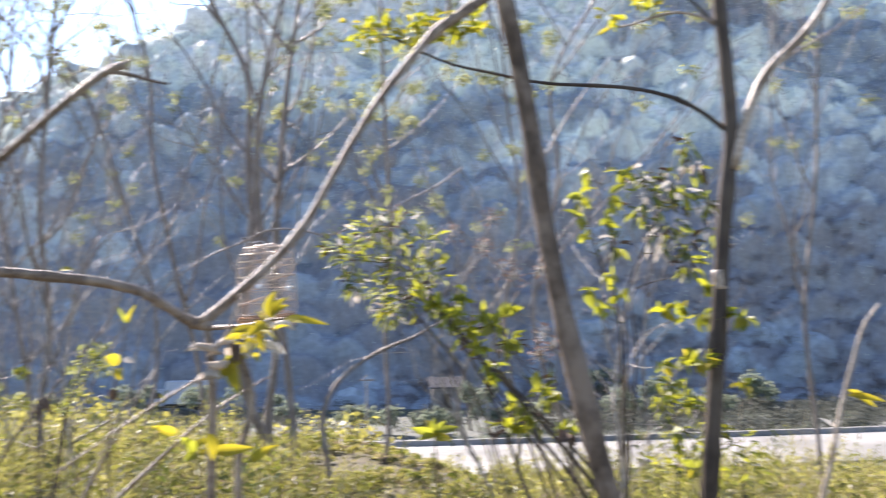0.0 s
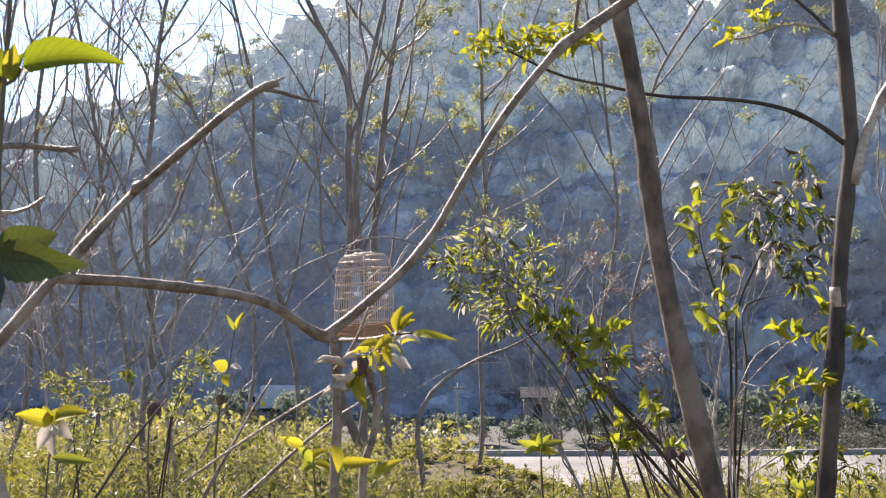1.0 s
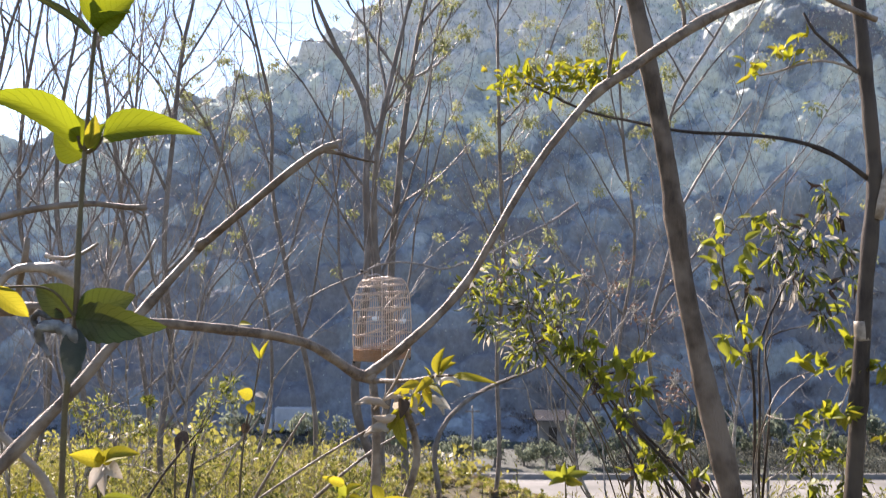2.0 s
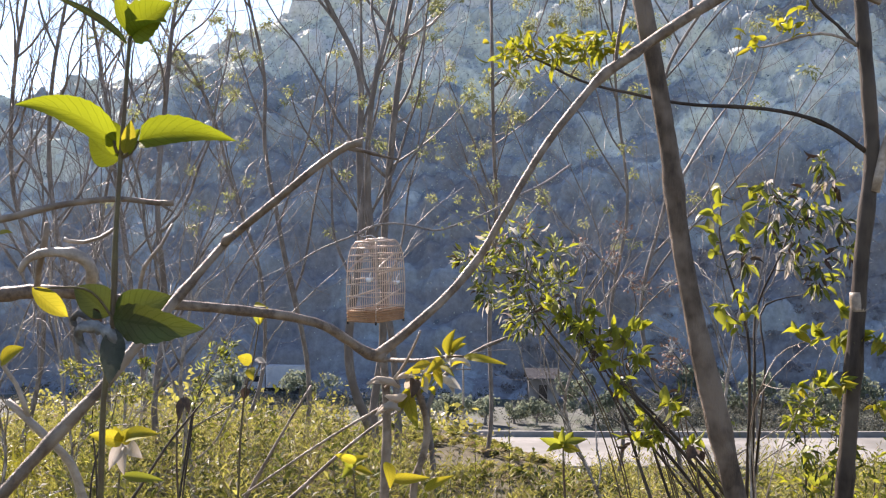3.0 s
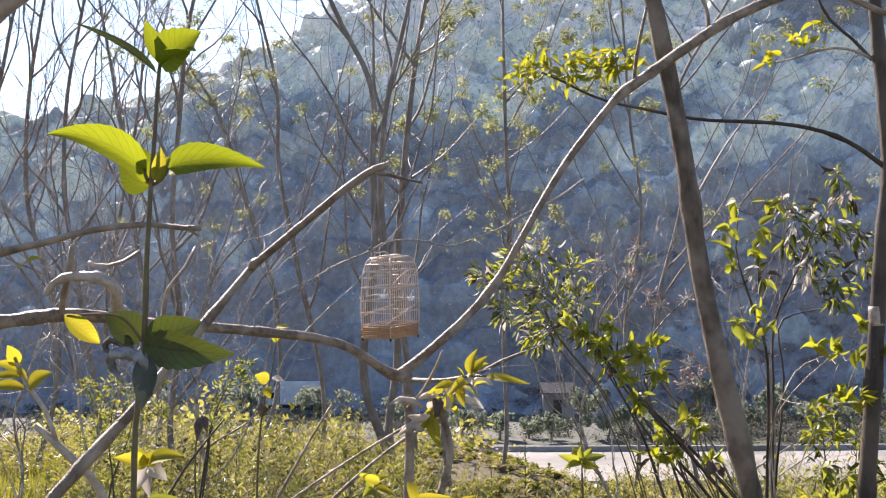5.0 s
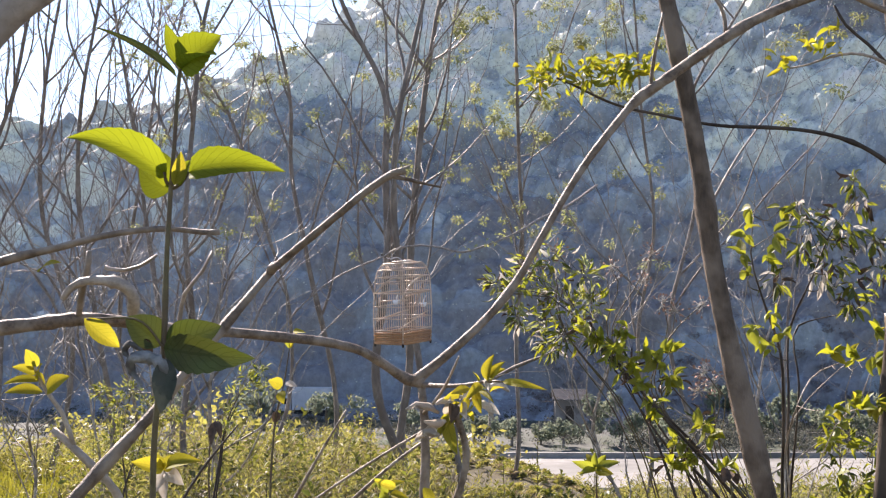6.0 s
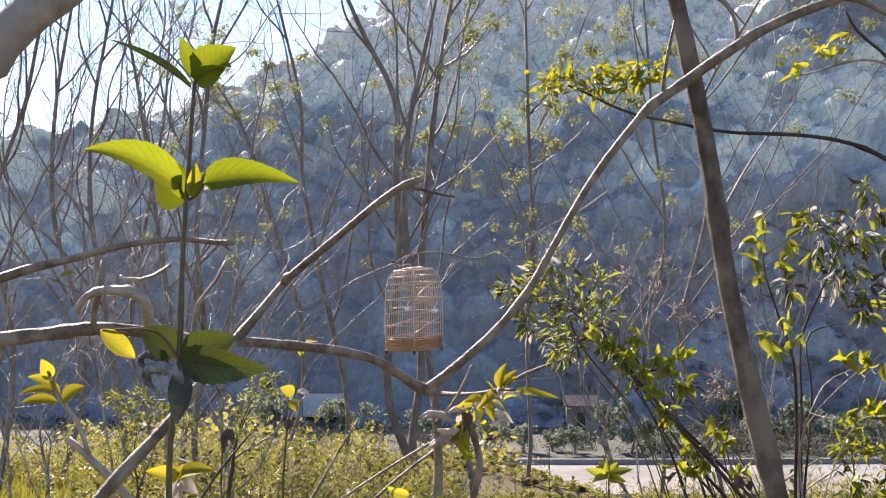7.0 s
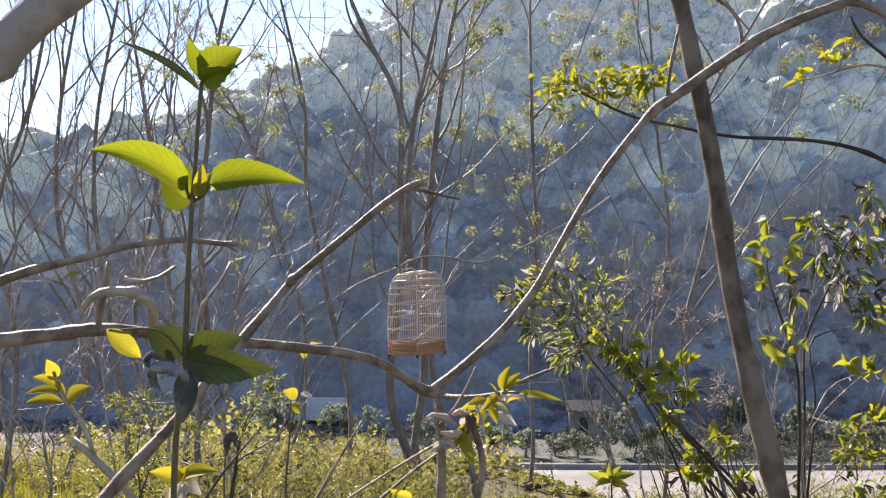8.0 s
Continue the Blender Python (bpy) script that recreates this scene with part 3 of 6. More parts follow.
bare_tree("sapling", [(-0.446, 9.639, 0.252), (-0.472, 9.615, 1.143), (-0.392, 9.592, 2.034), (-0.365, 9.573, 2.747), (-0.306, 9.658, 3.344), (-0.255, 9.744, 3.862)], 0.08, BUDS, 2, 7, 0.45, back=True, tips=((-0.423, 9.667, 2.984), (-0.207, 9.665, 3.047), (-0.063, 9.646, 3.785), (0.099, 9.644, 3.884), (0.207, 9.665, 3.065)))
bare_tree("sapling", [(-0.372, 9.037, 0.294), (-0.393, 9.019, 1.004), (-0.552, 8.985, 2.299), (-0.539, 8.968, 2.926), (-0.451, 8.953, 3.510)], 0.07, GREY, 3, 5, 0.25, back=True)
bare_tree("sapling", [(0.398, 11.044, 0.055), (0.419, 11.012, 1.280), (0.470, 10.989, 2.148), (0.490, 10.969, 2.914), (0.460, 10.949, 3.680), (0.429, 10.937, 4.139)], 0.05, BUDS, 4, 8, 0.5, tips=((0.398, 10.956, 3.425), (0.720, 10.957, 3.399), (0.327, 10.963, 3.139), (0.669, 10.965, 3.093), (1.266, 10.939, 4.068), (1.026, 10.942, 3.966), (0.771, 10.943, 3.910), (1.154, 10.955, 3.476), (0.899, 10.984, 2.352)))
bare_tree("sapling", [(-1.040, 10.033, 0.474), (-1.226, 9.994, 1.959), (-1.374, 9.975, 2.702), (-1.495, 9.960, 3.259), (-1.597, 9.943, 3.908)], 0.05, GREY, 5, 6, 0.25, back=True)
bare_tree("sapling", [(-2.022, 9.032, 0.503), (-2.064, 9.010, 1.339), (-2.089, 8.990, 2.090), (-2.056, 8.968, 2.926), (-2.031, 8.949, 3.678)], 0.06, GREY, 6, 12, 0.2, spread=0.75, limb_from=0.15, stout=1.0, wander=0.28)
bare_tree("sapling", [(-2.456, 10.035, 0.381), (-2.526, 10.006, 1.495), (-2.688, 9.983, 2.377), (-2.827, 9.962, 3.166), (-2.943, 9.943, 3.908)], 0.05, GREY, 7, 13, 0.05, spread=0.75, limb_from=0.15, stout=1.0, wander=0.28)
bare_tree("sapling", [(-2.774, 9.034, 0.420), (-2.837, 9.006, 1.506), (-2.941, 8.981, 2.425), (-2.879, 8.964, 3.093), (-2.733, 8.949, 3.678)], 0.05, GREY, 8, 13, 0.0, spread=0.75, limb_from=0.15, stout=1.0, wander=0.28)
bare_tree("sapling", [(-3.454, 10.038, 0.289), (-3.361, 10.011, 1.310), (-3.547, 9.983, 2.377), (-3.500, 9.961, 3.212), (-3.431, 9.943, 3.908)], 0.055, GREY, 9, 13, 0.0, spread=0.75, limb_from=0.15, stout=1.0, wander=0.28)
bare_tree("sapling", [(-3.526, 9.034, 0.420), (-3.485, 9.010, 1.339), (-3.568, 8.985, 2.299), (-3.359, 8.962, 3.176), (-3.276, 8.946, 3.761)], 0.05, GREY, 10, 13, 0.0, spread=0.75, limb_from=0.15, stout=1.0, wander=0.28)
bare_tree("sapling", [(-3.365, 12.042, 0.138), (-3.421, 12.013, 1.251), (-3.309, 11.980, 2.532), (-3.170, 11.953, 3.535), (-3.031, 11.932, 4.370)], 0.05, GREY, 11, 13, 0.05, spread=0.75, limb_from=0.15, stout=1.0, wander=0.28)
bare_tree("sapling", [(-1.972, 12.042, 0.138), (-1.749, 12.007, 1.474), (-2.084, 11.980, 2.532), (-2.418, 11.958, 3.368), (-2.696, 11.940, 4.036)], 0.045, BUDS, 12, 7, 0.45, tips=((-2.574, 11.950, 3.657), (-2.429, 11.953, 3.535), (-2.696, 11.946, 3.813), (-2.028, 11.947, 3.791), (-2.095, 11.941, 4.025), (-1.749, 11.938, 4.119), (-2.251, 11.937, 4.147)))
bare_tree("sapling", [(1.421, 10.039, 0.242), (1.467, 10.011, 1.309), (1.490, 9.987, 2.238), (1.397, 9.965, 3.073), (1.383, 9.943, 3.908)], 0.04, BUDS, 13, 8, 0.35, tips=((1.597, 9.962, 3.166), (1.569, 9.948, 3.723), (1.281, 9.959, 3.305), (1.792, 9.950, 3.630)))
bare_tree("sapling", [(1.508, 8.032, 0.477), (1.396, 8.009, 1.368), (1.452, 7.984, 2.333), (1.508, 7.968, 2.927), (1.656, 7.954, 3.447)], 0.035, GREY, 14, 7, 0.2)
bare_tree("sapling", [(-0.056, 8.635, 0.372), (-0.064, 8.626, 0.712), (0.008, 8.621, 0.911), (0.264, 8.617, 1.079), (0.583, 8.614, 1.191)], 0.05, "young tree bent over low above the weeds", 15, 0, 0.1, top=0.4)
bare_tree("sapling", [(1.774, 7.029, 0.584), (1.758, 7.015, 1.137), (1.791, 7.003, 1.592), (1.823, 6.992, 1.981)], 0.022, GREY, 16, 6, 0.2, top=0.6)
SHRUB = "tangle of thin pale leafless shoots above the weeds"
for k, (trunk, r) in enumerate((([(-2.158, 7.028, 0.617), (-2.125, 7.020, 0.942), (-2.190, 7.011, 1.267)], 0.02), ([(-2.372, 6.627, 0.673), (-2.341, 6.620, 0.918), (-2.280, 6.612, 1.225)], 0.02), ([(-1.929, 7.530, 0.547), (-1.894, 7.521, 0.895), (-1.946, 7.512, 1.243)], 0.02), ([(-2.775, 7.028, 0.617), (-2.743, 7.015, 1.104), (-2.678, 7.004, 1.527)], 0.02), ([(-1.370, 6.526, 0.687), (-1.385, 6.517, 1.049), (-1.340, 6.510, 1.291)], 0.028), ([(0.832, 7.032, 0.487), (0.799, 7.021, 0.877), (0.864, 7.011, 1.267)], 0.024), ([(1.409, 6.027, 0.646), (1.382, 6.020, 0.924), (1.437, 6.011, 1.259)], 0.022))):
    bare_tree("bare_shrub", trunk, r, SHRUB, 400 + k, 11, 0.0, spread=1.2, top=0.5, bark=BARK_PALE, limb_from=0.25, group="leafless shrubs", reach=0.6, wander=0.4)
bare_tree("sapling", [(3.179, 8.034, 0.402), (3.105, 8.009, 1.368), (3.216, 7.984, 2.333), (3.253, 7.964, 3.075)], 0.04, GREY, 18, 6, 0.2)

# ---- the bird cage, hung from a thin branch ----
CAGE = (-0.445, 8.210, 1.335)
CAGE_R, CAGE_H = 0.192, 0.535           # half the diagonal of its square plan, its height
CAGE_TOP = 0.58                         # how much of that plan its flat roof keeps


def bird_cage():
    """A square cage with rounded shoulders, one corner toward the path, hanging a little askew."""
    base = np.array(CAGE, float)
    cage = thing("bird_cage", CAGE, "square bamboo bird cage with rounded shoulders, hung askew from a branch", "bird cage")
    tip, roll = 0.075, -0.06
    corners = [np.array(c) * CAGE_R for c in ((0.06, -1.0), (1.0, 0.06), (-0.06, 1.0), (-1.0, -0.06))]

    def girth(h):
        u = h / CAGE_H
        wall = 0.97 + 0.05 * math.sin(math.pi * min(1.0, u / 0.7))
        return wall if u < 0.70 else CAGE_TOP + (wall - CAGE_TOP) * math.sqrt(max(0.0, 1 - ((u - 0.70) / 0.30) ** 2))

    def put(x, y, h):
        """From the cage's own axes to the world: tipped toward the path, then rolled."""
        y, h = y * math.cos(tip) - h * math.sin(-tip) * 0.3, h * math.cos(tip) + y * math.sin(tip)
        x, h = x * math.cos(roll) + h * math.sin(roll) * 0.2, h * math.cos(roll) - x * math.sin(roll)
        return tuple(base + (x, y, h))

    def on_wall(face, u, h, out=1.0):
        c = corners[face] * (1 - u) + corners[(face + 1) % 4] * u
        return put(*(c * girth(h) * out), h)

    def cane(name, pts, r, mat, label="", sides=5):
        return part(name, tube(pts, [r, r], sides, 1, smooth_path=False), mat, cage, label)

    rises = [CAGE_H * t for t in (0.0, 0.2, 0.4, 0.6, 0.70, 0.76, 0.82, 0.87, 0.91, 0.95, 0.98, 1.0)]
    for face in range(4):
        for k in range(1, 13):
            cane("bar", [on_wall(face, k / 13, h) for h in rises], 0.0022, BAMBOO)
        cane("corner_post", [on_wall(face, 0.0, h) for h in rises], 0.0048, BAMBOO, "pale bent cane corner post", 6)
    # rails round the walls
    for h, r, mat in ((0.0, 0.008, BAMBOO_RED), (0.026, 0.006, BAMBOO_RED), (0.052, 0.007, BAMBOO_RED), (0.085, 0.0035, BAMBOO), (0.165, 0.0038, BAMBOO), (0.245, 0.003, BAMBOO), (0.335, 0.005, BAMBOO), (0.40, 0.003, BAMBOO), (0.44, 0.004, BAMBOO), (0.49, 0.004, BAMBOO), (0.53, 0.006, BAMBOO)):
        for face in range(4):
            cane("rail", [on_wall(face, u, h, 1.01) for u in (0.0, 0.5, 1.0)], r, mat, "reddish varnished base rail" if mat is BAMBOO_RED else "", 6)
    for k in range(6):
        u = (k + 0.5) / 6
        a, b = corners[0] * (1 - u) + corners[1] * u, corners[3] * (1 - u) + corners[2] * u
        cane("roof_slat", [put(*(a * CAGE_TOP), CAGE_H), put(*((a + b) * CAGE_TOP / 2), CAGE_H + 0.012), put(*(b * CAGE_TOP), CAGE_H)], 0.004, BAMBOO)
    # floor tray of slats on a board
    v = [put(*(c * 0.95), h) for h in (0.004, 0.016) for c in corners]
    tray = part("tray", (v, [(3, 2, 1, 0), (4, 5, 6, 7), (0, 1, 5, 4), (1, 2, 6, 5), (2, 3, 7, 6), (3, 0, 4, 7)]), BAMBOO_RED, cage, "reddish varnished bamboo floor tray", smooth=False)
    for face in range(4):
        for h in (0.013, 0.039, 0.066):
            part("slat", tube([on_wall(face, 0.02, h, 0.985), on_wall(face, 0.98, h, 0.985)], [0.0075, 0.0075], 6, 1, smooth_path=False), BAMBOO_RED, tray)
        part("foot", tube([on_wall(face, 0.0, 0.0), put(*(corners[face] * 0.97), -0.022)], [0.009, 0.006], 8, 1, smooth_path=False), BARK_DARK, cage, "dark turned foot")
    # bent cane arches over the hatches in the two front walls
    for face, lo, hi in ((0, 0.02, 0.86), (3, 0.04, 0.96)):
        pts = []
        for u in np.linspace(0, 1, 15):
            h = 0.335 + 0.105 * math.sin(math.pi * (0.5 * u if face == 0 else 0.62 * u)) ** 0.9
            pts.append(on_wall(face, lo + (hi - lo) * u, h, 1.0))
        cane("hatch_arch", pts, 0.006, BAMBOO, "pale bent cane arch", 6)
    for a, b in (((-0.17, -0.02, 0.15), (0.03, 0.14, 0.20)), ((-0.02, -0.15, 0.09), (0.17, 0.0, 0.20)), ((-0.15, -0.03, 0.28), (0.04, -0.12, 0.285)), ((0.02, -0.14, 0.31), (0.17, 0.02, 0.33))):
        a, b = np.array(a), np.array(b)
        part("perch", tube([put(*a), put(*((a + b) / 2 + np.array([0, 0, 0.004]))), put(*b)], [0.006, 0.005], 7, 0.05), BAMBOO, cage)
    for x, y, h in ((-0.035, -0.145, 0.262), (0.14, -0.03, 0.228)):
        prof = [(0.004, 0), (0.016, 0.002), (0.022, 0.010), (0.024, 0.030), (0.021, 0.030), (0.018, 0.012), (0.003, 0.006)]
        v = [put(x + r * math.cos(a), y + r * math.sin(a), h + z) for r, z in prof for a in np.arange(16) * math.pi / 8]
        part("feeding_cup", (v, [(j * 16 + i, j * 16 + (i + 1) % 16, (j + 1) * 16 + (i + 1) % 16, (j + 1) * 16 + i) for j in range(6) for i in range(16)]), CHINA, cage, "white china feeding cup")
        part("cup_wire", tube([put(x, y, h + 0.03), put(x + 0.008, y, h + 0.06), put(x + 0.02, y, h + 0.075)], [0.004, 0.003], 5, 0.01), CHINA, cage)
    hook = [put(0, 0, CAGE_H + 0.012), put(-0.03, 0, CAGE_H + 0.035), put(-0.09, 0, CAGE_H + 0.03), tuple(base + (-0.133, 0, 0.577))]
    part("hook", tube(hook, [0.004, 0.0035], 6, 0.01), WIRE, cage, "dark wire hook tied to the branch")
    part("knot", tube([tuple(base + (-0.150, 0, 0.587)), tuple(base + (-0.133, -0.006, 0.579)), tuple(base + (-0.118, 0, 0.569))], [0.007, 0.013, 0.006], 8, 0.004, 0.15), BARK_DARK, cage, "dark knot of cord round the branch")


bird_cage()

hanger = thing("hanging_branch", (0.381, 8.190, 2.077), "thin wiry branch that carries the bird cage", "branch")
part("stem", tube([(-1.287, 8.308, 1.405), (-1.081, 8.202, 1.621), (-0.853, 8.198, 1.788), (-0.700, 8.196, 1.857), (-0.579, 8.195, 1.906), (-0.510, 8.194, 1.948), (-0.320, 8.193, 1.982), (-0.175, 8.193, 1.963), (-0.053, 8.194, 1.936), (0.100, 8.243, 1.981), (0.296, 8.391, 2.065), (0.489, 8.688, 2.187), (0.735, 8.984, 2.320), (0.986, 9.380, 2.505)], [0.004, 0.0065, 0.007, 0.010], 7, 0.05, 0.1, random.Random(3), 9), TWIG, hanger)
rng = random.Random(12)
for a, b, c in (((-1.081, 8.202, 1.621), (-1.005, 8.199, 1.761), (-0.986, 8.196, 1.876)), ((-1.005, 8.201, 1.685), (-0.891, 8.204, 1.552), (-0.758, 8.206, 1.495)), ((-0.579, 8.195, 1.906), (-0.555, 8.287, 2.206), (-0.515, 8.378, 2.564)), ((-1.157, 8.204, 1.560), (-1.226, 8.207, 1.457), (-1.326, 8.309, 1.359)), ((-0.853, 8.198, 1.788), (-0.898, 8.195, 1.895), (-0.967, 8.193, 1.978))):
    part("twig", tube([a, b, c], [0.005, 0.002], 5, 0.06, 0.1, rng), TWIG, hanger)
part("foliage", joined([q for p in ((0.107, 8.192, 2.009), (0.197, 8.292, 2.033), (0.308, 8.490, 2.095), (0.392, 8.789, 2.153), (0.257, 8.391, 2.058), (-0.034, 8.193, 1.963)) for q in sprig(rng, p, (0.3, 0, 0.6), 0.09, 8)]), LEAF_TUFT, hanger, kind="stuff", smooth=False)

# ---- a leaning shrub with a forked branch close by ----
def leaf_part(name, parent, root, tip, width, facing, mat, label="", **shape):
    return part(name, blade(root, tip, width, facing, **shape), mat, parent, label)


fork = thing("forked_shrub", (-0.05, 1.16, 0.0), "leaning brown shrub with a bare forked branch and a yellow sprout", "shrub")
rng = random.Random(21)
part("stem", tube([(-0.05, 1.16, -0.03), (-0.045, 1.16, 0.6), (-0.052, 1.158, 1.326), (-0.051, 1.156, 1.396), (-0.049, 1.154, 1.449), (-0.050, 1.153, 1.492), (-0.053, 1.152, 1.524)], [0.006, 0.0045, 0.004], 9, 0.02, 0.05, rng, 5), BARK_BROWN, fork)
part("branch", tube([(-0.457, 0.981, 1.572), (-0.402, 0.981, 1.578), (-0.364, 1.001, 1.583), (-0.327, 1.001, 1.587), (-0.295, 1.021, 1.584), (-0.258, 1.041, 1.577), (-0.218, 1.061, 1.575), (-0.172, 1.081, 1.570), (-0.135, 1.101, 1.565), (-0.106, 1.122, 1.556), (-0.084, 1.142, 1.541), (-0.066, 1.152, 1.529), (-0.050, 1.152, 1.526)], [0.006019, 0.005386, 0.004435, 0.004182, 0.004942], 12, 0.008, 0.06, rng, 14), BARK_BROWN, fork, "bare brown branch with peeling pale bark")
part("branch", tube([(-0.060, 1.152, 1.527), (-0.042, 1.152, 1.541), (-0.021, 1.151, 1.559), (0.009, 1.161, 1.587), (0.036, 1.170, 1.620), (0.058, 1.169, 1.658), (0.080, 1.178, 1.697), (0.103, 1.187, 1.734), (0.131, 1.196, 1.771), (0.163, 1.205, 1.807), (0.183, 1.205, 1.821), (0.207, 1.214, 1.839), (0.236, 1.214, 1.859), (0.272, 1.223, 1.883), (0.313, 1.230, 1.903), (0.360, 1.235, 1.922), (0.397, 1.240, 1.942), (0.446, 1.250, 1.980)], [0.005196, 0.003928, 0.003485, 0.004118, 0.005386, 0.005069, 0.004435], 12, 0.008, 0.05, rng, 12), BARK_BROWN, fork, "bare brown branch rising in a long curve")
part("twig", tube([(0.172, 1.205, 1.813), (0.173, 1.204, 1.829), (0.176, 1.194, 1.855), (0.183, 1.193, 1.888)], [0.002218, 0.001584], 7, 0.01, 0.05, rng), BARK_BROWN, fork)
part("twig", tube([(0.2502, 1.2220, 1.8727), (0.2477, 1.2200, 1.8930), (0.2394, 1.2150, 1.9068), (0.2227, 1.2100, 1.9182), (0.1968, 1.2000, 1.9317)], [0.0021, 0.0017, 0.0014], 8, 0.006, 0.06, rng, 3), BARK_BROWN, fork)
part("twig", tube([(-0.053, 1.152, 1.524), (-0.033, 1.122, 1.525), (-0.012, 1.102, 1.527), (0.008, 1.082, 1.532), (0.021, 1.062, 1.533)], [0.0026, 0.0011], 8, 0.01, 0.08, rng, 3), BARK_BROWN, fork)
part("twig", tube([(-0.002, 1.103, 1.517), (-0.022, 1.103, 1.502), (-0.043, 1.103, 1.489), (-0.074, 1.104, 1.471), (-0.114, 1.104, 1.446), (-0.176, 1.106, 1.403)], [0.001408, 0.001144], 6, 0.02, 0.08, rng, 5), BARK_BROWN, fork)
part("twig", tube([(-0.025, 1.103, 1.511), (-0.016, 1.103, 1.491), (-0.010, 1.104, 1.466), (-0.014, 1.105, 1.440), (-0.021, 1.105, 1.420), (-0.022, 1.106, 1.374), (-0.036, 1.129, 1.287)], [0.003168, 0.003802], 7, 0.015, 0.08, rng, 5), BARK_BROWN, fork)
part("twig", tube([(-0.017, 1.082, 1.554), (-0.025, 1.102, 1.535), (-0.036, 1.123, 1.515), (-0.050, 1.143, 1.498)], [0.0009504, 0.001901], 6, 0.01, 0.08, rng), BARK_PALE, fork)
YL = (((0.008, 1.072, 1.533), (0.014, 1.061, 1.557), 0.018), ((0.010, 1.072, 1.534), (0.023, 1.052, 1.551), 0.016), ((0.008, 1.072, 1.535), (0.024, 1.062, 1.544), 0.014), ((0.021, 1.062, 1.533), (0.058, 1.032, 1.528), 0.011), ((0.003, 1.082, 1.529), (-0.012, 1.053, 1.517), 0.014),
      ((-0.007, 1.092, 1.525), (-0.024, 1.062, 1.522), 0.014), ((-0.012, 1.092, 1.523), (-0.031, 1.083, 1.516), 0.013), ((-0.005, 1.092, 1.523), (0.014, 1.063, 1.514), 0.013), ((-0.028, 1.103, 1.497), (-0.018, 1.084, 1.467), 0.020), ((-0.025, 1.103, 1.502), (-0.036, 1.094, 1.480), 0.016),
      ((-0.002, 1.082, 1.524), (0.003, 1.073, 1.504), 0.014), ((-0.010, 1.093, 1.518), (-0.016, 1.083, 1.498), 0.013), ((-0.048, 1.105, 1.435), (-0.043, 1.095, 1.412), 0.018), ((-0.043, 1.105, 1.420), (-0.007, 1.085, 1.424), 0.016), ((-0.012, 1.105, 1.410), (0.014, 1.085, 1.426), 0.014), ((-0.074, 1.105, 1.435), (-0.092, 1.084, 1.444), 0.013), ((-0.163, 1.071, 1.576), (-0.149, 1.051, 1.575), 0.007))
for a, b, w in YL:
    leaf_part("leaf", fork, a, b, w * 0.72, (rng.uniform(-0.6, 0.6), -1, rng.uniform(-0.2, 0.9)), LEAF_YELLOW, "bright yellow young leaf", droop=rng.uniform(0, 0.25), fold=rng.uniform(0.2, 0.6))
for a, b, w in (((-0.040, 1.103, 1.502), (-0.061, 1.083, 1.507), 0.010), ((-0.037, 1.103, 1.485), (-0.054, 1.083, 1.482), 0.012), ((-0.022, 1.103, 1.502), (-0.024, 1.083, 1.519), 0.012), ((0.008, 1.093, 1.508), (0.020, 1.083, 1.502), 0.010), ((-0.020, 1.093, 1.508), (-0.010, 1.083, 1.498), 0.014)):
    leaf_part("withered_leaf", fork, a, b, w, (rng.uniform(-0.6, 0.6), -1, 0.6), LEAF_DRY, "curled withered leaf", droop=0.3, fold=0.9)
leaf_part("withered_leaf", fork, (-0.023, 1.083, 1.512), (-0.024, 1.073, 1.495), 0.012, (0.3, -1, 0), LEAF_BROWN, "dark dead leaf", droop=0.2, fold=0.9)
for k in range(18):
    p = np.array((-0.025, 1.103, 1.497)) + (np.array((0.006, 1.082, 1.529)) - np.array((-0.025, 1.103, 1.497))) * rng.random() + any_way(rng) * 0.008
    leaf_part("leaf", fork, p, p + any_way(rng, -0.1) * rng.uniform(0.012, 0.024), rng.uniform(0.005, 0.009), any_way(rng, 0.6), (LEAF_YELLOW, LEAF_LIME, LEAF_YELLOW, LEAF_DRY)[k % 4], rows=5, droop=0.2, fold=0.6)
part("twig", tube([(0.359, 1.235, 1.921), (0.377, 1.235, 1.918), (0.403, 1.240, 1.907), (0.451, 1.250, 1.890)], [0.0036, 0.003], 9, 0.01, 0.06, rng, 4), BARK_BROWN, fork, "brown side branch drooping from the main one")
for pts in ([(-0.0640, 1.0850, 1.5065), (-0.0551, 1.0890, 1.5103), (-0.0448, 1.0850, 1.5092), (-0.0348, 1.0890, 1.5034)],
            [(-0.0557, 1.0850, 1.4786), (-0.0499, 1.0890, 1.4842), (-0.0417, 1.0850, 1.4867), (-0.0347, 1.0890, 1.4834)],
            [(0.0135, 1.0850, 1.4982), (0.0115, 1.0890, 1.5063), (0.0044, 1.0850, 1.5111), (-0.0046, 1.0890, 1.5107)],
            [(-0.0378, 1.0850, 1.5112), (-0.0303, 1.0890, 1.5145), (-0.0227, 1.0850, 1.5099)],
            [(0.0275, 1.0850, 1.5232), (0.0185, 1.0890, 1.5289), (0.0099, 1.0850, 1.5271)],
            [(-0.0478, 1.0850, 1.4962), (-0.0378, 1.0890, 1.4933), (-0.0287, 1.0850, 1.4968)]):
    part("withered_leaf", tube(pts, [0.0010, 0.0030, 0.0034, 0.0012], 8, 0.004, 0.35, rng, 3), LEAF_DRY, fork, "rolled pale dry leaf")
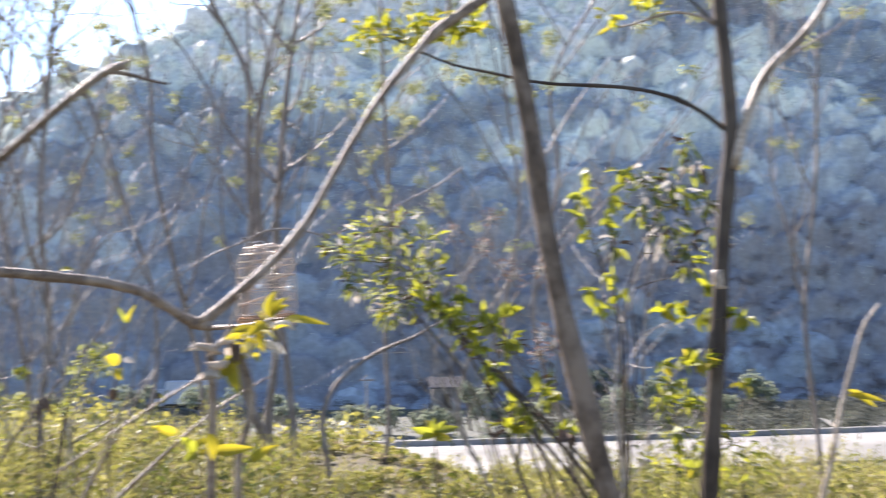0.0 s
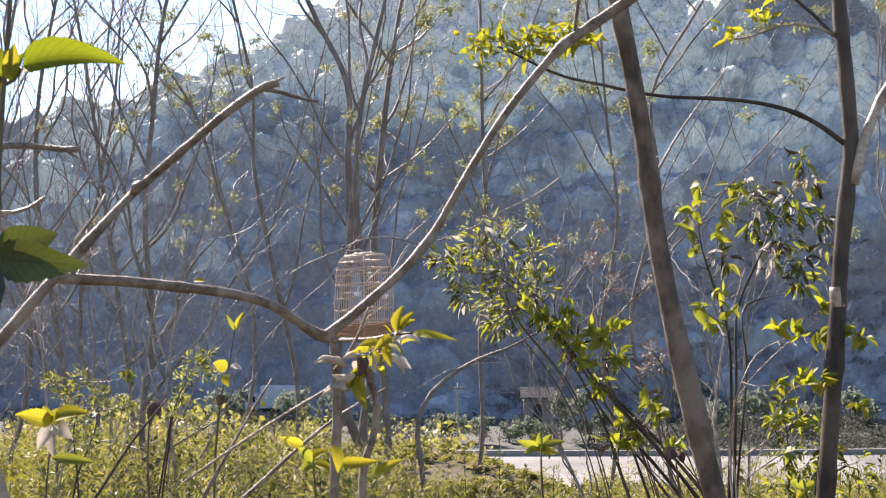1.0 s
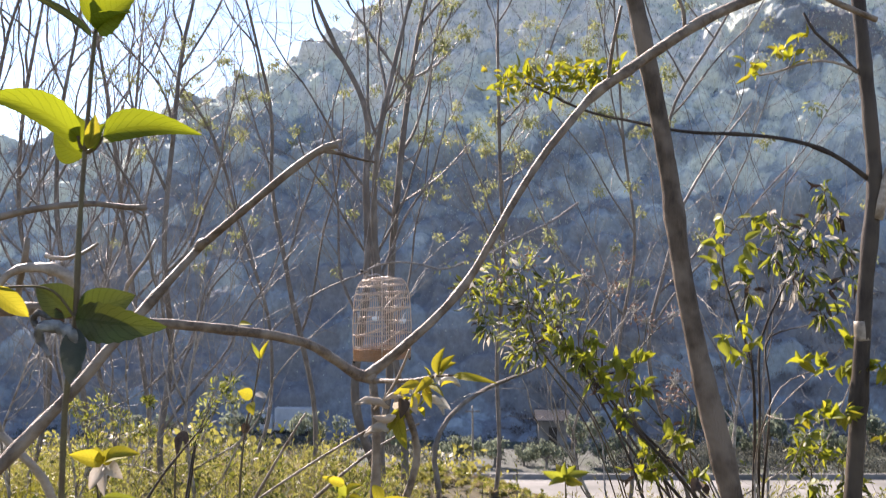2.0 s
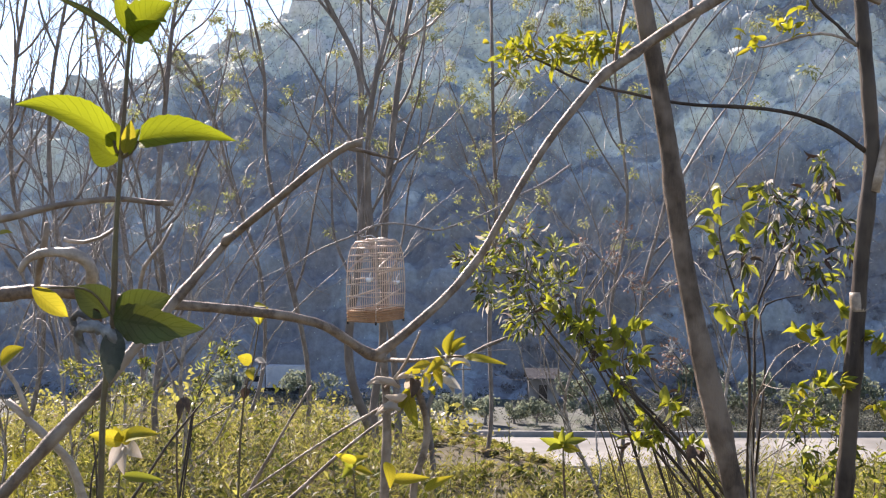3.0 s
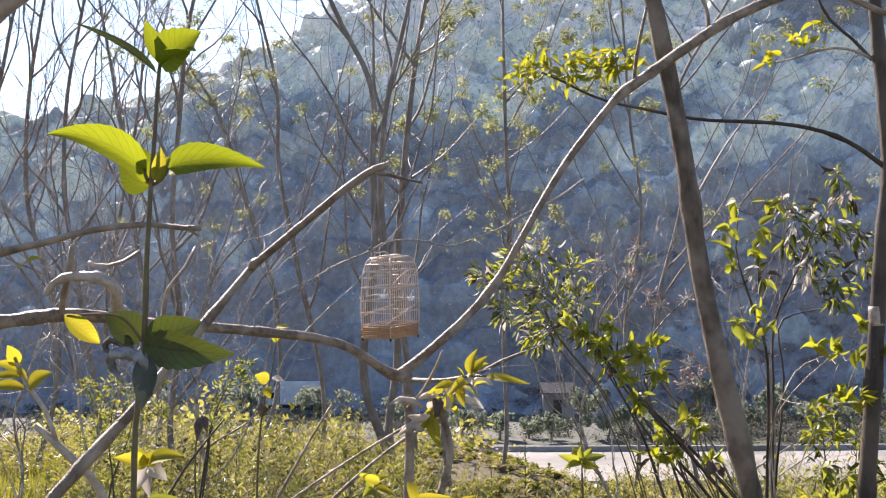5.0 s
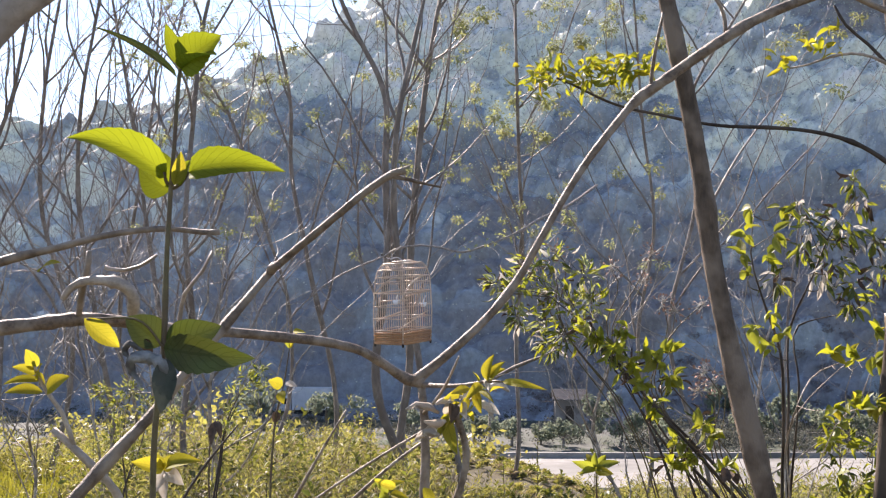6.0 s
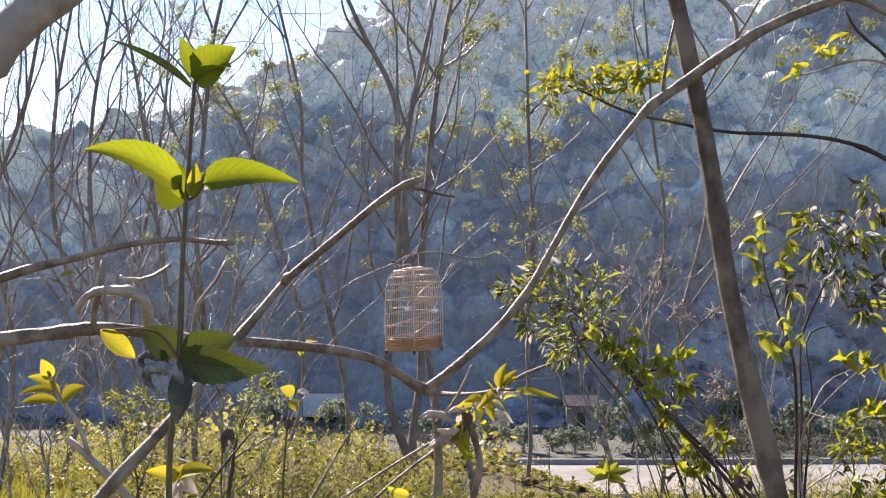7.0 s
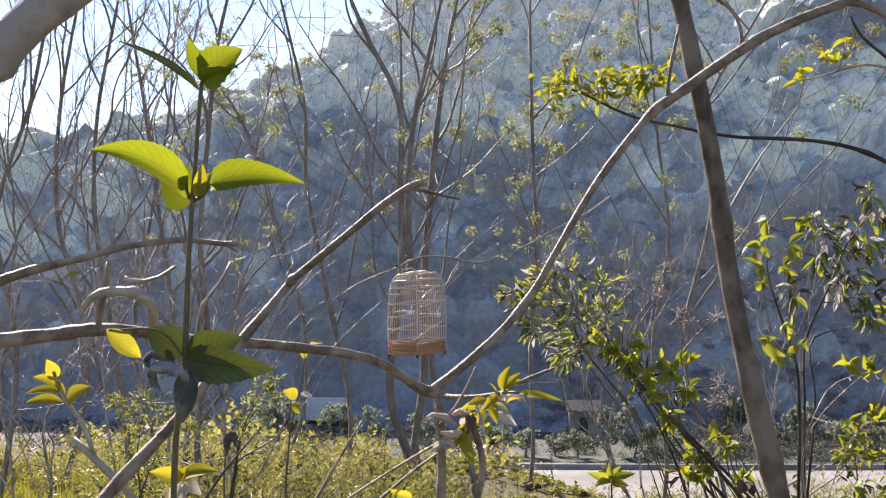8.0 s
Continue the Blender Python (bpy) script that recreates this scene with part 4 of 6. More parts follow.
# curled side shoot
part("twig", tube([(-0.331, 0.960, 1.603), (-0.326, 0.960, 1.611), (-0.316, 0.960, 1.617), (-0.300, 0.960, 1.618), (-0.287, 0.960, 1.616), (-0.279, 0.965, 1.611), (-0.277, 0.970, 1.603), (-0.280, 0.980, 1.595), (-0.281, 1.001, 1.590), (-0.280, 1.021, 1.584)], [0.0022, 0.0040, 0.0046, 0.0046], 10, 0.004, 0.16, rng, 16), BARK_PALE, fork, "pale curled side shoot")
part("twig", tube([(-0.313, 0.969, 1.642), (-0.315, 0.970, 1.626), (-0.322, 0.980, 1.608), (-0.331, 1.001, 1.587)], [0.0024, 0.0030], 7, 0.01, 0.12, rng, 4), BARK_PALE, fork)
part("twig", tube([(-0.224, 1.019, 1.644), (-0.233, 1.020, 1.627), (-0.250, 1.030, 1.608), (-0.256, 1.041, 1.589), (-0.257, 1.041, 1.578)], [0.001181, 0.002363], 7, 0.01, 0.1, rng, 5), BARK_PALE, fork)
part("twig", tube([(-0.266, 0.999, 1.640), (-0.280, 1.000, 1.631), (-0.304, 1.000, 1.628), (-0.309, 1.000, 1.630)], [0.00126, 0.00189], 6, 0.01, 0.1, rng, 4), BARK_PALE, fork)

# ---- broken young stems in front ----
broken = thing("broken_sapling", (-0.52, 0.62, 0.0), "young grey-brown stem, snapped off at its top", "shrub")
rng = random.Random(31)
part("stem", tube([(-0.52, 0.62, -0.03), (-0.46, 0.62, 0.6), (-0.331, 0.647, 1.353), (-0.267, 0.654, 1.442), (-0.234, 0.663, 1.482), (-0.210, 0.673, 1.511), (-0.184, 0.682, 1.541), (-0.165, 0.691, 1.567), (-0.151, 0.701, 1.586), (-0.136, 0.710, 1.606), (-0.124, 0.720, 1.622), (-0.104, 0.714, 1.638), (-0.084, 0.709, 1.654), (-0.064, 0.708, 1.670), (-0.053, 0.708, 1.677), (-0.046, 0.708, 1.679)], [0.004529, 0.003836, 0.003303, 0.002664, 0.002291, 0.002238, 0.002131], 12, 0.006, 0.06, rng, 12), BARK_BROWN, broken)
part("twig", tube([(-0.053, 0.708, 1.675), (-0.044, 0.713, 1.674), (-0.035, 0.718, 1.672), (-0.025, 0.718, 1.670)], [0.001385, 0.000959, 0.0006394], 8, 0.004, 0.1, rng, 4), BARK_BROWN, broken)
part("splinter", tube([(-0.049, 0.708, 1.678), (-0.045, 0.708, 1.681), (-0.043, 0.710, 1.682)], [0.001172, 0.0003197], 6, 0.003, 0.15, rng), BARK_PALE, broken)
part("knot", tube([(-0.127, 0.718, 1.619), (-0.124, 0.714, 1.622), (-0.120, 0.712, 1.624)], [0.002238, 0.003197, 0.001492], 8, 0.003, 0.12, rng), BARK_BROWN, broken)

side = thing("broken_sapling", (-0.75, 0.72, 0.0), "young grey branch, snapped off at its end", "shrub")
part("stem", tube([(-0.75, 0.72, -0.03), (-0.72, 0.72, 0.8), (-0.62, 0.72, 1.3), (-0.402, 0.721, 1.579), (-0.329, 0.720, 1.609), (-0.282, 0.720, 1.627), (-0.252, 0.719, 1.634), (-0.229, 0.719, 1.640), (-0.205, 0.719, 1.644), (-0.185, 0.719, 1.645), (-0.167, 0.719, 1.643), (-0.157, 0.719, 1.643)], [0.00612, 0.00544, 0.00408, 0.002312, 0.001904, 0.001632, 0.001768], 10, 0.008, 0.06, rng, 9), BARK_BROWN, side)
part("twig", tube([(-0.165, 0.719, 1.643), (-0.161, 0.717, 1.640), (-0.157, 0.715, 1.638)], [0.001088, 0.000544], 6, 0.004, 0.1, rng), BARK_BROWN, side)
leaf_part("leaf", side, (-0.265, 0.720, 1.619), (-0.245, 0.700, 1.624), 0.008, (0, -1, 1), LEAF_YELLOW)
# the arm that hangs over the upper corner
overhead = thing("leaning_trunk", (-0.95, 0.9, 0.0), "leaning grey trunk that crosses the upper corner", "tree")
part("trunk", tube([(-0.95, 0.9, -0.03), (-0.9, 0.9, 0.8), (-0.552, 0.906, 1.538), (-0.475, 0.901, 1.696), (-0.415, 0.899, 1.764), (-0.372, 0.899, 1.805), (-0.347, 0.898, 1.828), (-0.316, 0.908, 1.856), (-0.270, 0.927, 1.902), (-0.209, 0.974, 1.996)], [0.026, 0.022, 0.018, 0.016, 0.015, 0.013], 12, 0.012, 0.04, rng, 6), BARK_LIT, overhead)

stick = thing("broken_stick", (-0.28, 0.85, 0.0), "pale peeled stick with a yellow sprout, leaning among weeds", "stick")
part("stem", tube([(-0.27, 0.85, -0.02), (-0.265, 0.85, 0.6), (-0.219, 0.857, 1.362), (-0.243, 0.844, 1.443), (-0.250, 0.834, 1.472), (-0.260, 0.823, 1.488), (-0.275, 0.823, 1.502), (-0.290, 0.823, 1.515)], [0.0048, 0.00336, 0.00288, 0.0024], 9, 0.01, 0.08, rng, 6), BARK_PALE, stick)
part("twig", tube([(-0.2751, 0.8230, 1.5019), (-0.2825, 0.8180, 1.5267), (-0.2912, 0.8120, 1.5416), (-0.2968, 0.8120, 1.5510), (-0.3014, 0.8110, 1.5644)], [0.00176, 0.0012], 7, 0.01, 0.1, rng, 3), BARK_PALE, stick)
for a, b, w in (((-0.2935, 0.8120, 1.5408), (-0.3152, 0.8000, 1.5408), 0.011), ((-0.2952, 0.8120, 1.5484), (-0.3161, 0.8000, 1.5464), 0.009), ((-0.2912, 0.8120, 1.5408), (-0.2714, 0.8000, 1.5523), 0.013), ((-0.2968, 0.8120, 1.5491), (-0.2898, 0.8000, 1.5604), 0.009), ((-0.2993, 0.8120, 1.5560), (-0.3014, 0.8000, 1.5701), 0.011), ((-0.2984, 0.8120, 1.5529), (-0.3103, 0.8000, 1.5580), 0.008), ((-0.2921, 0.8120, 1.5446), (-0.2958, 0.8000, 1.5551), 0.008)):
    leaf_part("leaf", stick, a, b, w, (rng.uniform(-0.3, 0.3), -1, rng.uniform(0.3, 1)), LEAF_YELLOW, droop=0.1, arch=0.001)

# ---- the leafy stem nearest to the path ----
near = thing("leafy_plant", (-0.16, 0.6, 0.0), "upright green stem with pairs of large sunlit yellow-green leaves", "plant")
rng = random.Random(41)
part("stem", tube([(-0.16, 0.6, -0.02), (-0.165, 0.6, 0.7), (-0.167, 0.605, 1.432), (-0.165, 0.603, 1.492), (-0.164, 0.602, 1.538), (-0.160, 0.601, 1.577), (-0.159, 0.600, 1.616), (-0.157, 0.599, 1.655), (-0.155, 0.598, 1.683), (-0.153, 0.597, 1.713), (-0.152, 0.597, 1.721)], [0.002025, 0.001575, 0.001462, 0.001125, 0.0009], 10, 0.012, 0.05, rng, 7), STEM_GREEN, near)
leaf_part("leaf", near, (-0.159, 0.599, 1.664), (-0.204, 0.583, 1.681), 0.0175, (0.25, -1, 0.3), LEAF_NEAR, "long sunlit yellow-green leaf", rows=20, toothed=0.03, droop=0.2, fold=0.6, curl=0.12, widest=0.3, arch=0.0045)
leaf_part("leaf", near, (-0.148, 0.598, 1.666), (-0.098, 0.588, 1.665), 0.0175, (-0.1, -1, 0.3), LEAF_NEAR, "long sunlit yellow-green leaf", rows=20, toothed=0.03, droop=0.12, fold=0.5, curl=-0.1, widest=0.25, arch=0.003)
leaf_part("leaf", near, (-0.1575, 0.6050, 1.6582), (-0.1774, 0.6150, 1.6708), 0.017, (0.2, -1, -0.2), LEAF_NEAR, rows=12, droop=0.1, fold=0.2, arch=-0.003)
leaf_part("leaf", near, (-0.158, 0.599, 1.658), (-0.163, 0.603, 1.677), 0.013, (0.3, -1, 0.2), LEAF_NEAR, rows=12, droop=0.15, fold=0.4)
leaf_part("leaf", near, (-0.154, 0.599, 1.659), (-0.147, 0.598, 1.672), 0.011, (-0.4, -1, 0.2), LEAF_NEAR, rows=12, droop=0.15, fold=0.4)
leaf_part("leaf", near, (-0.154, 0.594, 1.659), (-0.151, 0.595, 1.676), 0.008, (0.6, -1, 0.1), LEAF_YELLOW, rows=10, droop=0.1, fold=0.5)
leaf_part("leaf", near, (-0.152, 0.597, 1.717), (-0.130, 0.587, 1.732), 0.024, (-0.2, -1, 0.1), LEAF_NEAR, rows=14, toothed=0.05, droop=0.15, fold=0.35)
leaf_part("leaf", near, (-0.152, 0.597, 1.717), (-0.129, 0.572, 1.719), 0.016, (0.1, -0.4, 0.9), LEAF_NEAR, rows=14, droop=0.15, fold=0.35)
leaf_part("leaf", near, (-0.153, 0.597, 1.719), (-0.160, 0.597, 1.740), 0.011, (0.6, -0.8, 0.2), LEAF_NEAR, rows=14, droop=-0.1, fold=0.4)
leaf_part("leaf", near, (-0.154, 0.597, 1.713), (-0.200, 0.607, 1.741), 0.0085, (0.5, -0.3, 0.8), LEAF_DARK, rows=16, droop=0.08, fold=0.7)
for a, b in ((((-0.158, 0.599, 1.660)), (-0.160, 0.598, 1.666)), ((-0.156, 0.599, 1.658), (-0.148, 0.598, 1.666)), ((-0.160, 0.601, 1.577), (-0.148, 0.596, 1.582))):
    part("leaf_stalk", tube([a, ((a[0] + b[0]) / 2, (a[1] + b[1]) / 2, (a[2] + b[2]) / 2 - 0.002), b], [0.0011, 0.0008], 6, 0.004), STEM_GREEN, near)
# lower leaves: the darker material puts their shade into the colour
leaf_part("leaf", near, (-0.159, 0.598, 1.579), (-0.110, 0.576, 1.575), 0.021, (0.0, -1, -0.1), LEAF_DARK, "large dark green leaf, its own shade put into the colour", rows=18, toothed=0.05, droop=0.22, fold=0.25, widest=0.4)
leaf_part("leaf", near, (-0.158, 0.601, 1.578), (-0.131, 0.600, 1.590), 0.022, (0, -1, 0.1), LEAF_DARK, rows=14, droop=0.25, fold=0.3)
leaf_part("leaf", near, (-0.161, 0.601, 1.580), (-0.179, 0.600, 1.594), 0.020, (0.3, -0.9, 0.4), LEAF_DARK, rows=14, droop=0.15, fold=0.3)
leaf_part("leaf", near, (-0.1970, 0.5920, 1.5934), (-0.1804, 0.5960, 1.5792), 0.0115, (0.3, -0.9, 0.3), LEAF_YELLOW, "bright yellow folded leaf", rows=14, droop=0.1, fold=0.5, widest=0.45, arch=-0.001)
part("leaf_stalk", tube([(-0.1585, 0.5990, 1.5775), (-0.1698, 0.5980, 1.5915), (-0.1958, 0.5920, 1.5931)], [0.0007, 0.0006], 6, 0.004), STEM_GREEN, near)
part("withered_leaf", tube([(-0.1662, 0.5840, 1.5617), (-0.1724, 0.5880, 1.5691), (-0.1709, 0.5840, 1.5747), (-0.1641, 0.5880, 1.5746), (-0.1559, 0.5840, 1.5705), (-0.1556, 0.5880, 1.5648), (-0.1596, 0.5840, 1.5617)], [0.0007, 0.0020, 0.0027, 0.0029, 0.0022, 0.0009], 9, 0.002, 0.35, rng, 5), LEAF_GREY, near, "rolled bleached leaf, withered on its stem")
part("withered_leaf", tube([(-0.1731, 0.5880, 1.5745), (-0.1770, 0.5920, 1.5777), (-0.1732, 0.5880, 1.5812), (-0.1680, 0.5920, 1.5777)], [0.0006, 0.0016, 0.0018, 0.0007], 8, 0.002, 0.35, rng, 4), LEAF_GREY, near, "rolled bleached leaf, withered on its stem")
leaf_part("withered_leaf", near, (-0.165, 0.601, 1.577), (-0.174, 0.601, 1.580), 0.010, (0, -1, 0.2), LEAF_BROWN, rows=10, droop=0.3, fold=0.9)
leaf_part("withered_leaf", near, (-0.155, 0.586, 1.574), (-0.156, 0.582, 1.548), 0.013, (0.3, -1, 0.1), LEAF_WILT, "drooping grey-green wilted leaf", rows=14, droop=0.12, fold=0.4)
leaf_part("withered_leaf", near, (-0.155, 0.589, 1.574), (-0.152, 0.586, 1.554), 0.010, (-0.3, -1, 0.1), LEAF_WILT, "drooping grey-green wilted leaf", rows=14, droop=0.12, fold=0.4)

# ---- the two trunks at arm's reach on the other side ----
pale = thing("young_tree", (0.600, 2.010, 0.005), "slim leaning grey-brown trunk, lit along one edge", "tree")
rng = random.Random(51)
part("trunk", tube([(0.600, 2.010, -0.020), (0.602, 2.040, 0.350), (0.591, 2.089, 0.878), (0.538, 2.083, 1.118), (0.505, 2.079, 1.233), (0.468, 2.076, 1.382), (0.435, 2.072, 1.521), (0.407, 2.069, 1.665), (0.385, 2.064, 1.823), (0.358, 2.061, 1.973), (0.336, 2.058, 2.078), (0.310, 2.054, 2.203), (0.273, 2.048, 2.462), (0.250, 2.082, 2.874)], [0.0225, 0.0205, 0.0192, 0.0179, 0.0166, 0.0156, 0.0146, 0.0139, 0.0099], 16, 0.02, 0.035, rng, 12), BARK, pale)
for a, b, c in (((0.398, 2.066, 1.761), (0.456, 2.108, 1.853), (0.546, 2.151, 1.968)), ((0.285, 2.052, 2.318), (0.207, 2.047, 2.481), (0.105, 1.953, 2.608)), ((0.293, 2.052, 2.270), (0.447, 2.048, 2.462), (0.616, 2.134, 2.600))):
    part("limb", tube([a, b, c], [0.0028, 0.0012], 7, 0.03, 0.1, rng, 5), TWIG, pale)

dark = thing("young_tree", (0.662, 2.122, 0.005), "dark slim trunk, forked, with a pale patch on its bark", "tree")
part("trunk", tube([(0.662, 2.123, -0.010), (0.667, 2.111, 0.439), (0.680, 2.098, 0.922), (0.691, 2.090, 1.227), (0.701, 2.086, 1.385), (0.710, 2.083, 1.520), (0.717, 2.080, 1.636), (0.728, 2.077, 1.752), (0.733, 2.075, 1.820), (0.726, 2.072, 1.935), (0.715, 2.069, 2.051), (0.707, 2.067, 2.138), (0.688, 2.079, 2.426), (0.685, 2.119, 2.795)], [0.01766, 0.01546, 0.01435, 0.01325, 0.01251, 0.01178, 0.01104, 0.00736], 14, 0.02, 0.05, rng, 14), BARK_DARK, dark)
part("limb", tube([(0.736, 2.069, 1.757), (0.748, 2.066, 1.814), (0.768, 2.062, 1.872), (0.795, 2.058, 1.925), (0.834, 2.053, 1.963), (0.873, 2.049, 2.006), (0.902, 2.045, 2.054), (0.980, 2.053, 2.204)], [0.008832, 0.008096, 0.006624, 0.005152], 12, 0.02, 0.05, rng, 6), BARK_PALE, dark, "pale grey side limb")
part("limb", tube([(0.795, 2.058, 1.925), (0.861, 2.071, 1.967), (0.928, 2.085, 2.004), (1.000, 2.107, 2.060)], [0.002944, 0.001472], 7, 0.03, 0.08, rng, 4), TWIG, dark)
v, f = tube([(0.710, 2.081, 1.586), (0.711, 2.081, 1.569), (0.712, 2.081, 1.553)], [0.01266, 0.01295, 0.01266], 14, 0.006, 0.03, rng)
part("bark_patch", (v, f), BARK_PALE, dark, "pale patch of peeled bark")
part("limb", tube([(0.722, 2.075, 1.827), (0.691, 2.074, 1.850), (0.662, 2.074, 1.868), (0.624, 2.073, 1.883), (0.576, 2.073, 1.894), (0.498, 2.073, 1.901), (0.431, 2.073, 1.903), (0.382, 2.073, 1.909), (0.315, 2.072, 1.923), (0.257, 2.072, 1.935), (0.208, 2.061, 1.952), (0.173, 2.051, 1.968), (0.139, 2.041, 1.980)], [0.004563, 0.003533, 0.00265, 0.001914], 8, 0.02, 0.06, rng, 8), BARK_DARK, dark, "long thin arching limb")
part("limb", tube([(0.707, 2.070, 2.007), (0.682, 2.070, 2.020), (0.646, 2.079, 2.029), (0.610, 2.090, 2.024), (0.577, 2.110, 2.015), (0.550, 2.120, 2.011)], [0.002944, 0.001619], 8, 0.02, 0.08, rng, 5), BARK_PALE, dark)
part("limb", tube([(0.705, 2.070, 2.007), (0.679, 2.089, 2.046), (0.640, 2.088, 2.080), (0.620, 2.087, 2.114)], [0.003312, 0.002208], 8, 0.02, 0.05, rng, 3), BARK_DARK, dark)
leaves = []
for k in range(190):
    u = 1.25 * rng.random() ** 0.9
    p = np.array((0.084, 2.041, 1.986)) * (1 - u) + np.array((0.254, 2.051, 1.985)) * u + np.array([rng.gauss(0, 0.012), rng.gauss(0, 0.02), rng.gauss(0, 0.014) + 0.02 * (u - 0.5)])
    d = any_way(rng, 0.2)
    leaves.append((p, d))
for p, d in leaves:
    part("leaf", blade(p, p + d * rng.uniform(0.012, 0.036), rng.uniform(0.006, 0.014), any_way(rng, 1.0), rows=4, droop=0.2, fold=0.5), LEAF_YELLOW if rng.random() < 0.25 else LEAF_BUSH if rng.random() < 0.35 else LEAF_LIME, dark)
for a, b, c in (((0.208, 2.061, 1.952), (0.168, 2.041, 1.983), (0.096, 2.041, 1.989)), ((0.217, 2.062, 1.950), (0.235, 2.051, 1.980), (0.248, 2.040, 2.009)), ((0.192, 2.051, 1.959), (0.177, 2.041, 1.988), (0.144, 2.040, 2.009))):
    part("twig", tube([a, b, c], [0.001472, 0.000736], 5, 0.02, 0.1, rng), TWIG, dark)
for c in ((0.532, 2.120, 2.021), (0.555, 2.120, 2.022), (0.577, 2.109, 2.045), (0.599, 2.089, 2.048), (0.618, 2.089, 2.041), (0.608, 2.089, 2.065)):
    for k in range(6):
        p = np.array(c) + any_way(rng) * 0.012
        part("leaf", blade(p, p + any_way(rng, -0.1) * rng.uniform(0.016, 0.032), rng.uniform(0.008, 0.014), any_way(rng, 1), rows=4, droop=0.2, fold=0.5), LEAF_LIME if k % 2 else LEAF_YELLOW, dark)

# ---- leafy bushes between the trunks ----
def leaf_mass(name, parent, leaves, mat, label=""):
    """Many small leaves in one mesh, with the marks along and across each blade that its veins follow."""
    verts, faces, marks, n = [], [], [], 0
    for v, f, m in leaves:
        verts.append(v)
        faces += [tuple(i + n for i in q) for q in f]
        marks += m
        n += len(v)
    return part(name, (np.concatenate(verts), faces, marks), mat, parent, label, "stuff")


def bush(label, stems, radius, seed, fine=(), broad=(), fine_mats=(), broad_mats=(), size=0.036, per_fine=34, per_broad=7, hang=0.5, stem_mat=None):
    """Woody stems from one foot; fine and broad are leaf clumps (place and radius), each borne on a twig from the stem nearest to it.
    Fine clumps hold many narrow leaves, broad ones a few leaves large enough to stand alone."""
    rng = random.Random(seed)
    foot = stems[0][0]
    lean = (foot[0] - stems[0][1][0]) / (stems[0][1][2] - foot[2])
    x = foot[0] + min(0.4, max(-0.4, 0.8 * lean))
    base = (x, foot[1] + 0.03, ground_z(x, foot[1]) - 0.02)
    b = thing("leafy_bush", base, label, "bush", "leafy bushes")
    wood = []
    for k, pts in enumerate(stems):
        line = [np.array(base) + np.array([rng.uniform(-0.04, 0.04), rng.uniform(-0.04, 0.04), 0])] + [np.array(p) + np.array([0, rng.uniform(-0.03, 0.03), 0]) for p in pts]
        r = radius * (1 - 0.12 * k)
        part("stem", tube(line, [r, r * 0.75, r * 0.5, r * 0.2], 8, 0.03, 0.07, rng, 8), stem_mat or BARK_DARK, b)
        path, place = curve_through(line, 0.01)
        wood.append(path[len(path) // 2:])
    wood = np.concatenate(wood)
    twigs, masses = [], {}

    def twig_to(c):
        gap = np.linalg.norm(wood - c - np.array([0, 0, -0.03]), axis=1)
        start = wood[int(np.argmin(gap))]
        mid = (start + c) / 2 + any_way(rng) * 0.012 + np.array([0, 0, -0.008])
        twigs.append(tube([start, mid, c], [radius * 0.32, radius * 0.14], 5, 0.03, 0.08, rng))
        return unit(c - start + np.array([1e-4, 0, 1e-4]))

    for x, y, z, r in fine:
        c = np.array((x, y, z))
        out = twig_to(c)
        for _ in range(per_fine):
            stalk = any_way(rng, 0.1)
            at = c + stalk * r * rng.uniform(0.15, 0.9)
            d = unit(stalk * 0.7 + out * 0.3 + any_way(rng) * 0.5 + np.array([0, 0, -hang]))
            long = size * rng.uniform(0.45, 1.0)
            mat = fine_mats[rng.randrange(len(fine_mats))]
            masses.setdefault(mat, []).append(blade(at, at + d * long, long * rng.uniform(0.18, 0.36), any_way(rng, 0.6), rows=4, droop=rng.uniform(-0.1, 0.5), fold=rng.uniform(0.3, 1.2), curl=rng.uniform(-0.5, 0.5)))
        for _ in range(3):
            tip = c + any_way(rng, 0.6) * r * rng.uniform(0.9, 1.5)
            twigs.append(tube([c, (c + tip) / 2 + any_way(rng) * 0.006, tip], [radius * 0.16, radius * 0.08], 4, 0.03))
    for x, y, z, r in broad:
        c = np.array((x, y, z))
        out = twig_to(c)
        for k in range(per_broad):
            at = c - out * r * 0.8 * (k / per_broad - 0.3) + any_way(rng) * 0.004
            d = unit(any_way(rng) * 0.8 + out * 0.5 + np.array([0, -0.15, -hang * rng.uniform(0.2, 1.3)]))
            long = min(size * rng.uniform(0.55, 1.1), r * 2.0 + 0.012)
            part("leaf", blade(at, at + d * long, long * rng.uniform(0.42, 0.62), unit(any_way(rng, 0.5) + np.array([0, -0.6, 0.2])), rows=7, droop=rng.uniform(-0.1, 0.4), fold=rng.uniform(0.15, 0.8), curl=rng.uniform(-0.3, 0.3)), broad_mats[rng.randrange(len(broad_mats))], b)
    part("twig_spray", joined(twigs), stem_mat or STEM_GREEN, b, kind="stuff")
    for mat, leaves in masses.items():
        leaf_mass("foliage", b, leaves, mat, {LEAF_BROWN: "dead brown leaves", LEAF_DRY: "bleached dry leaf tips"}.get(mat, ""))
    return b


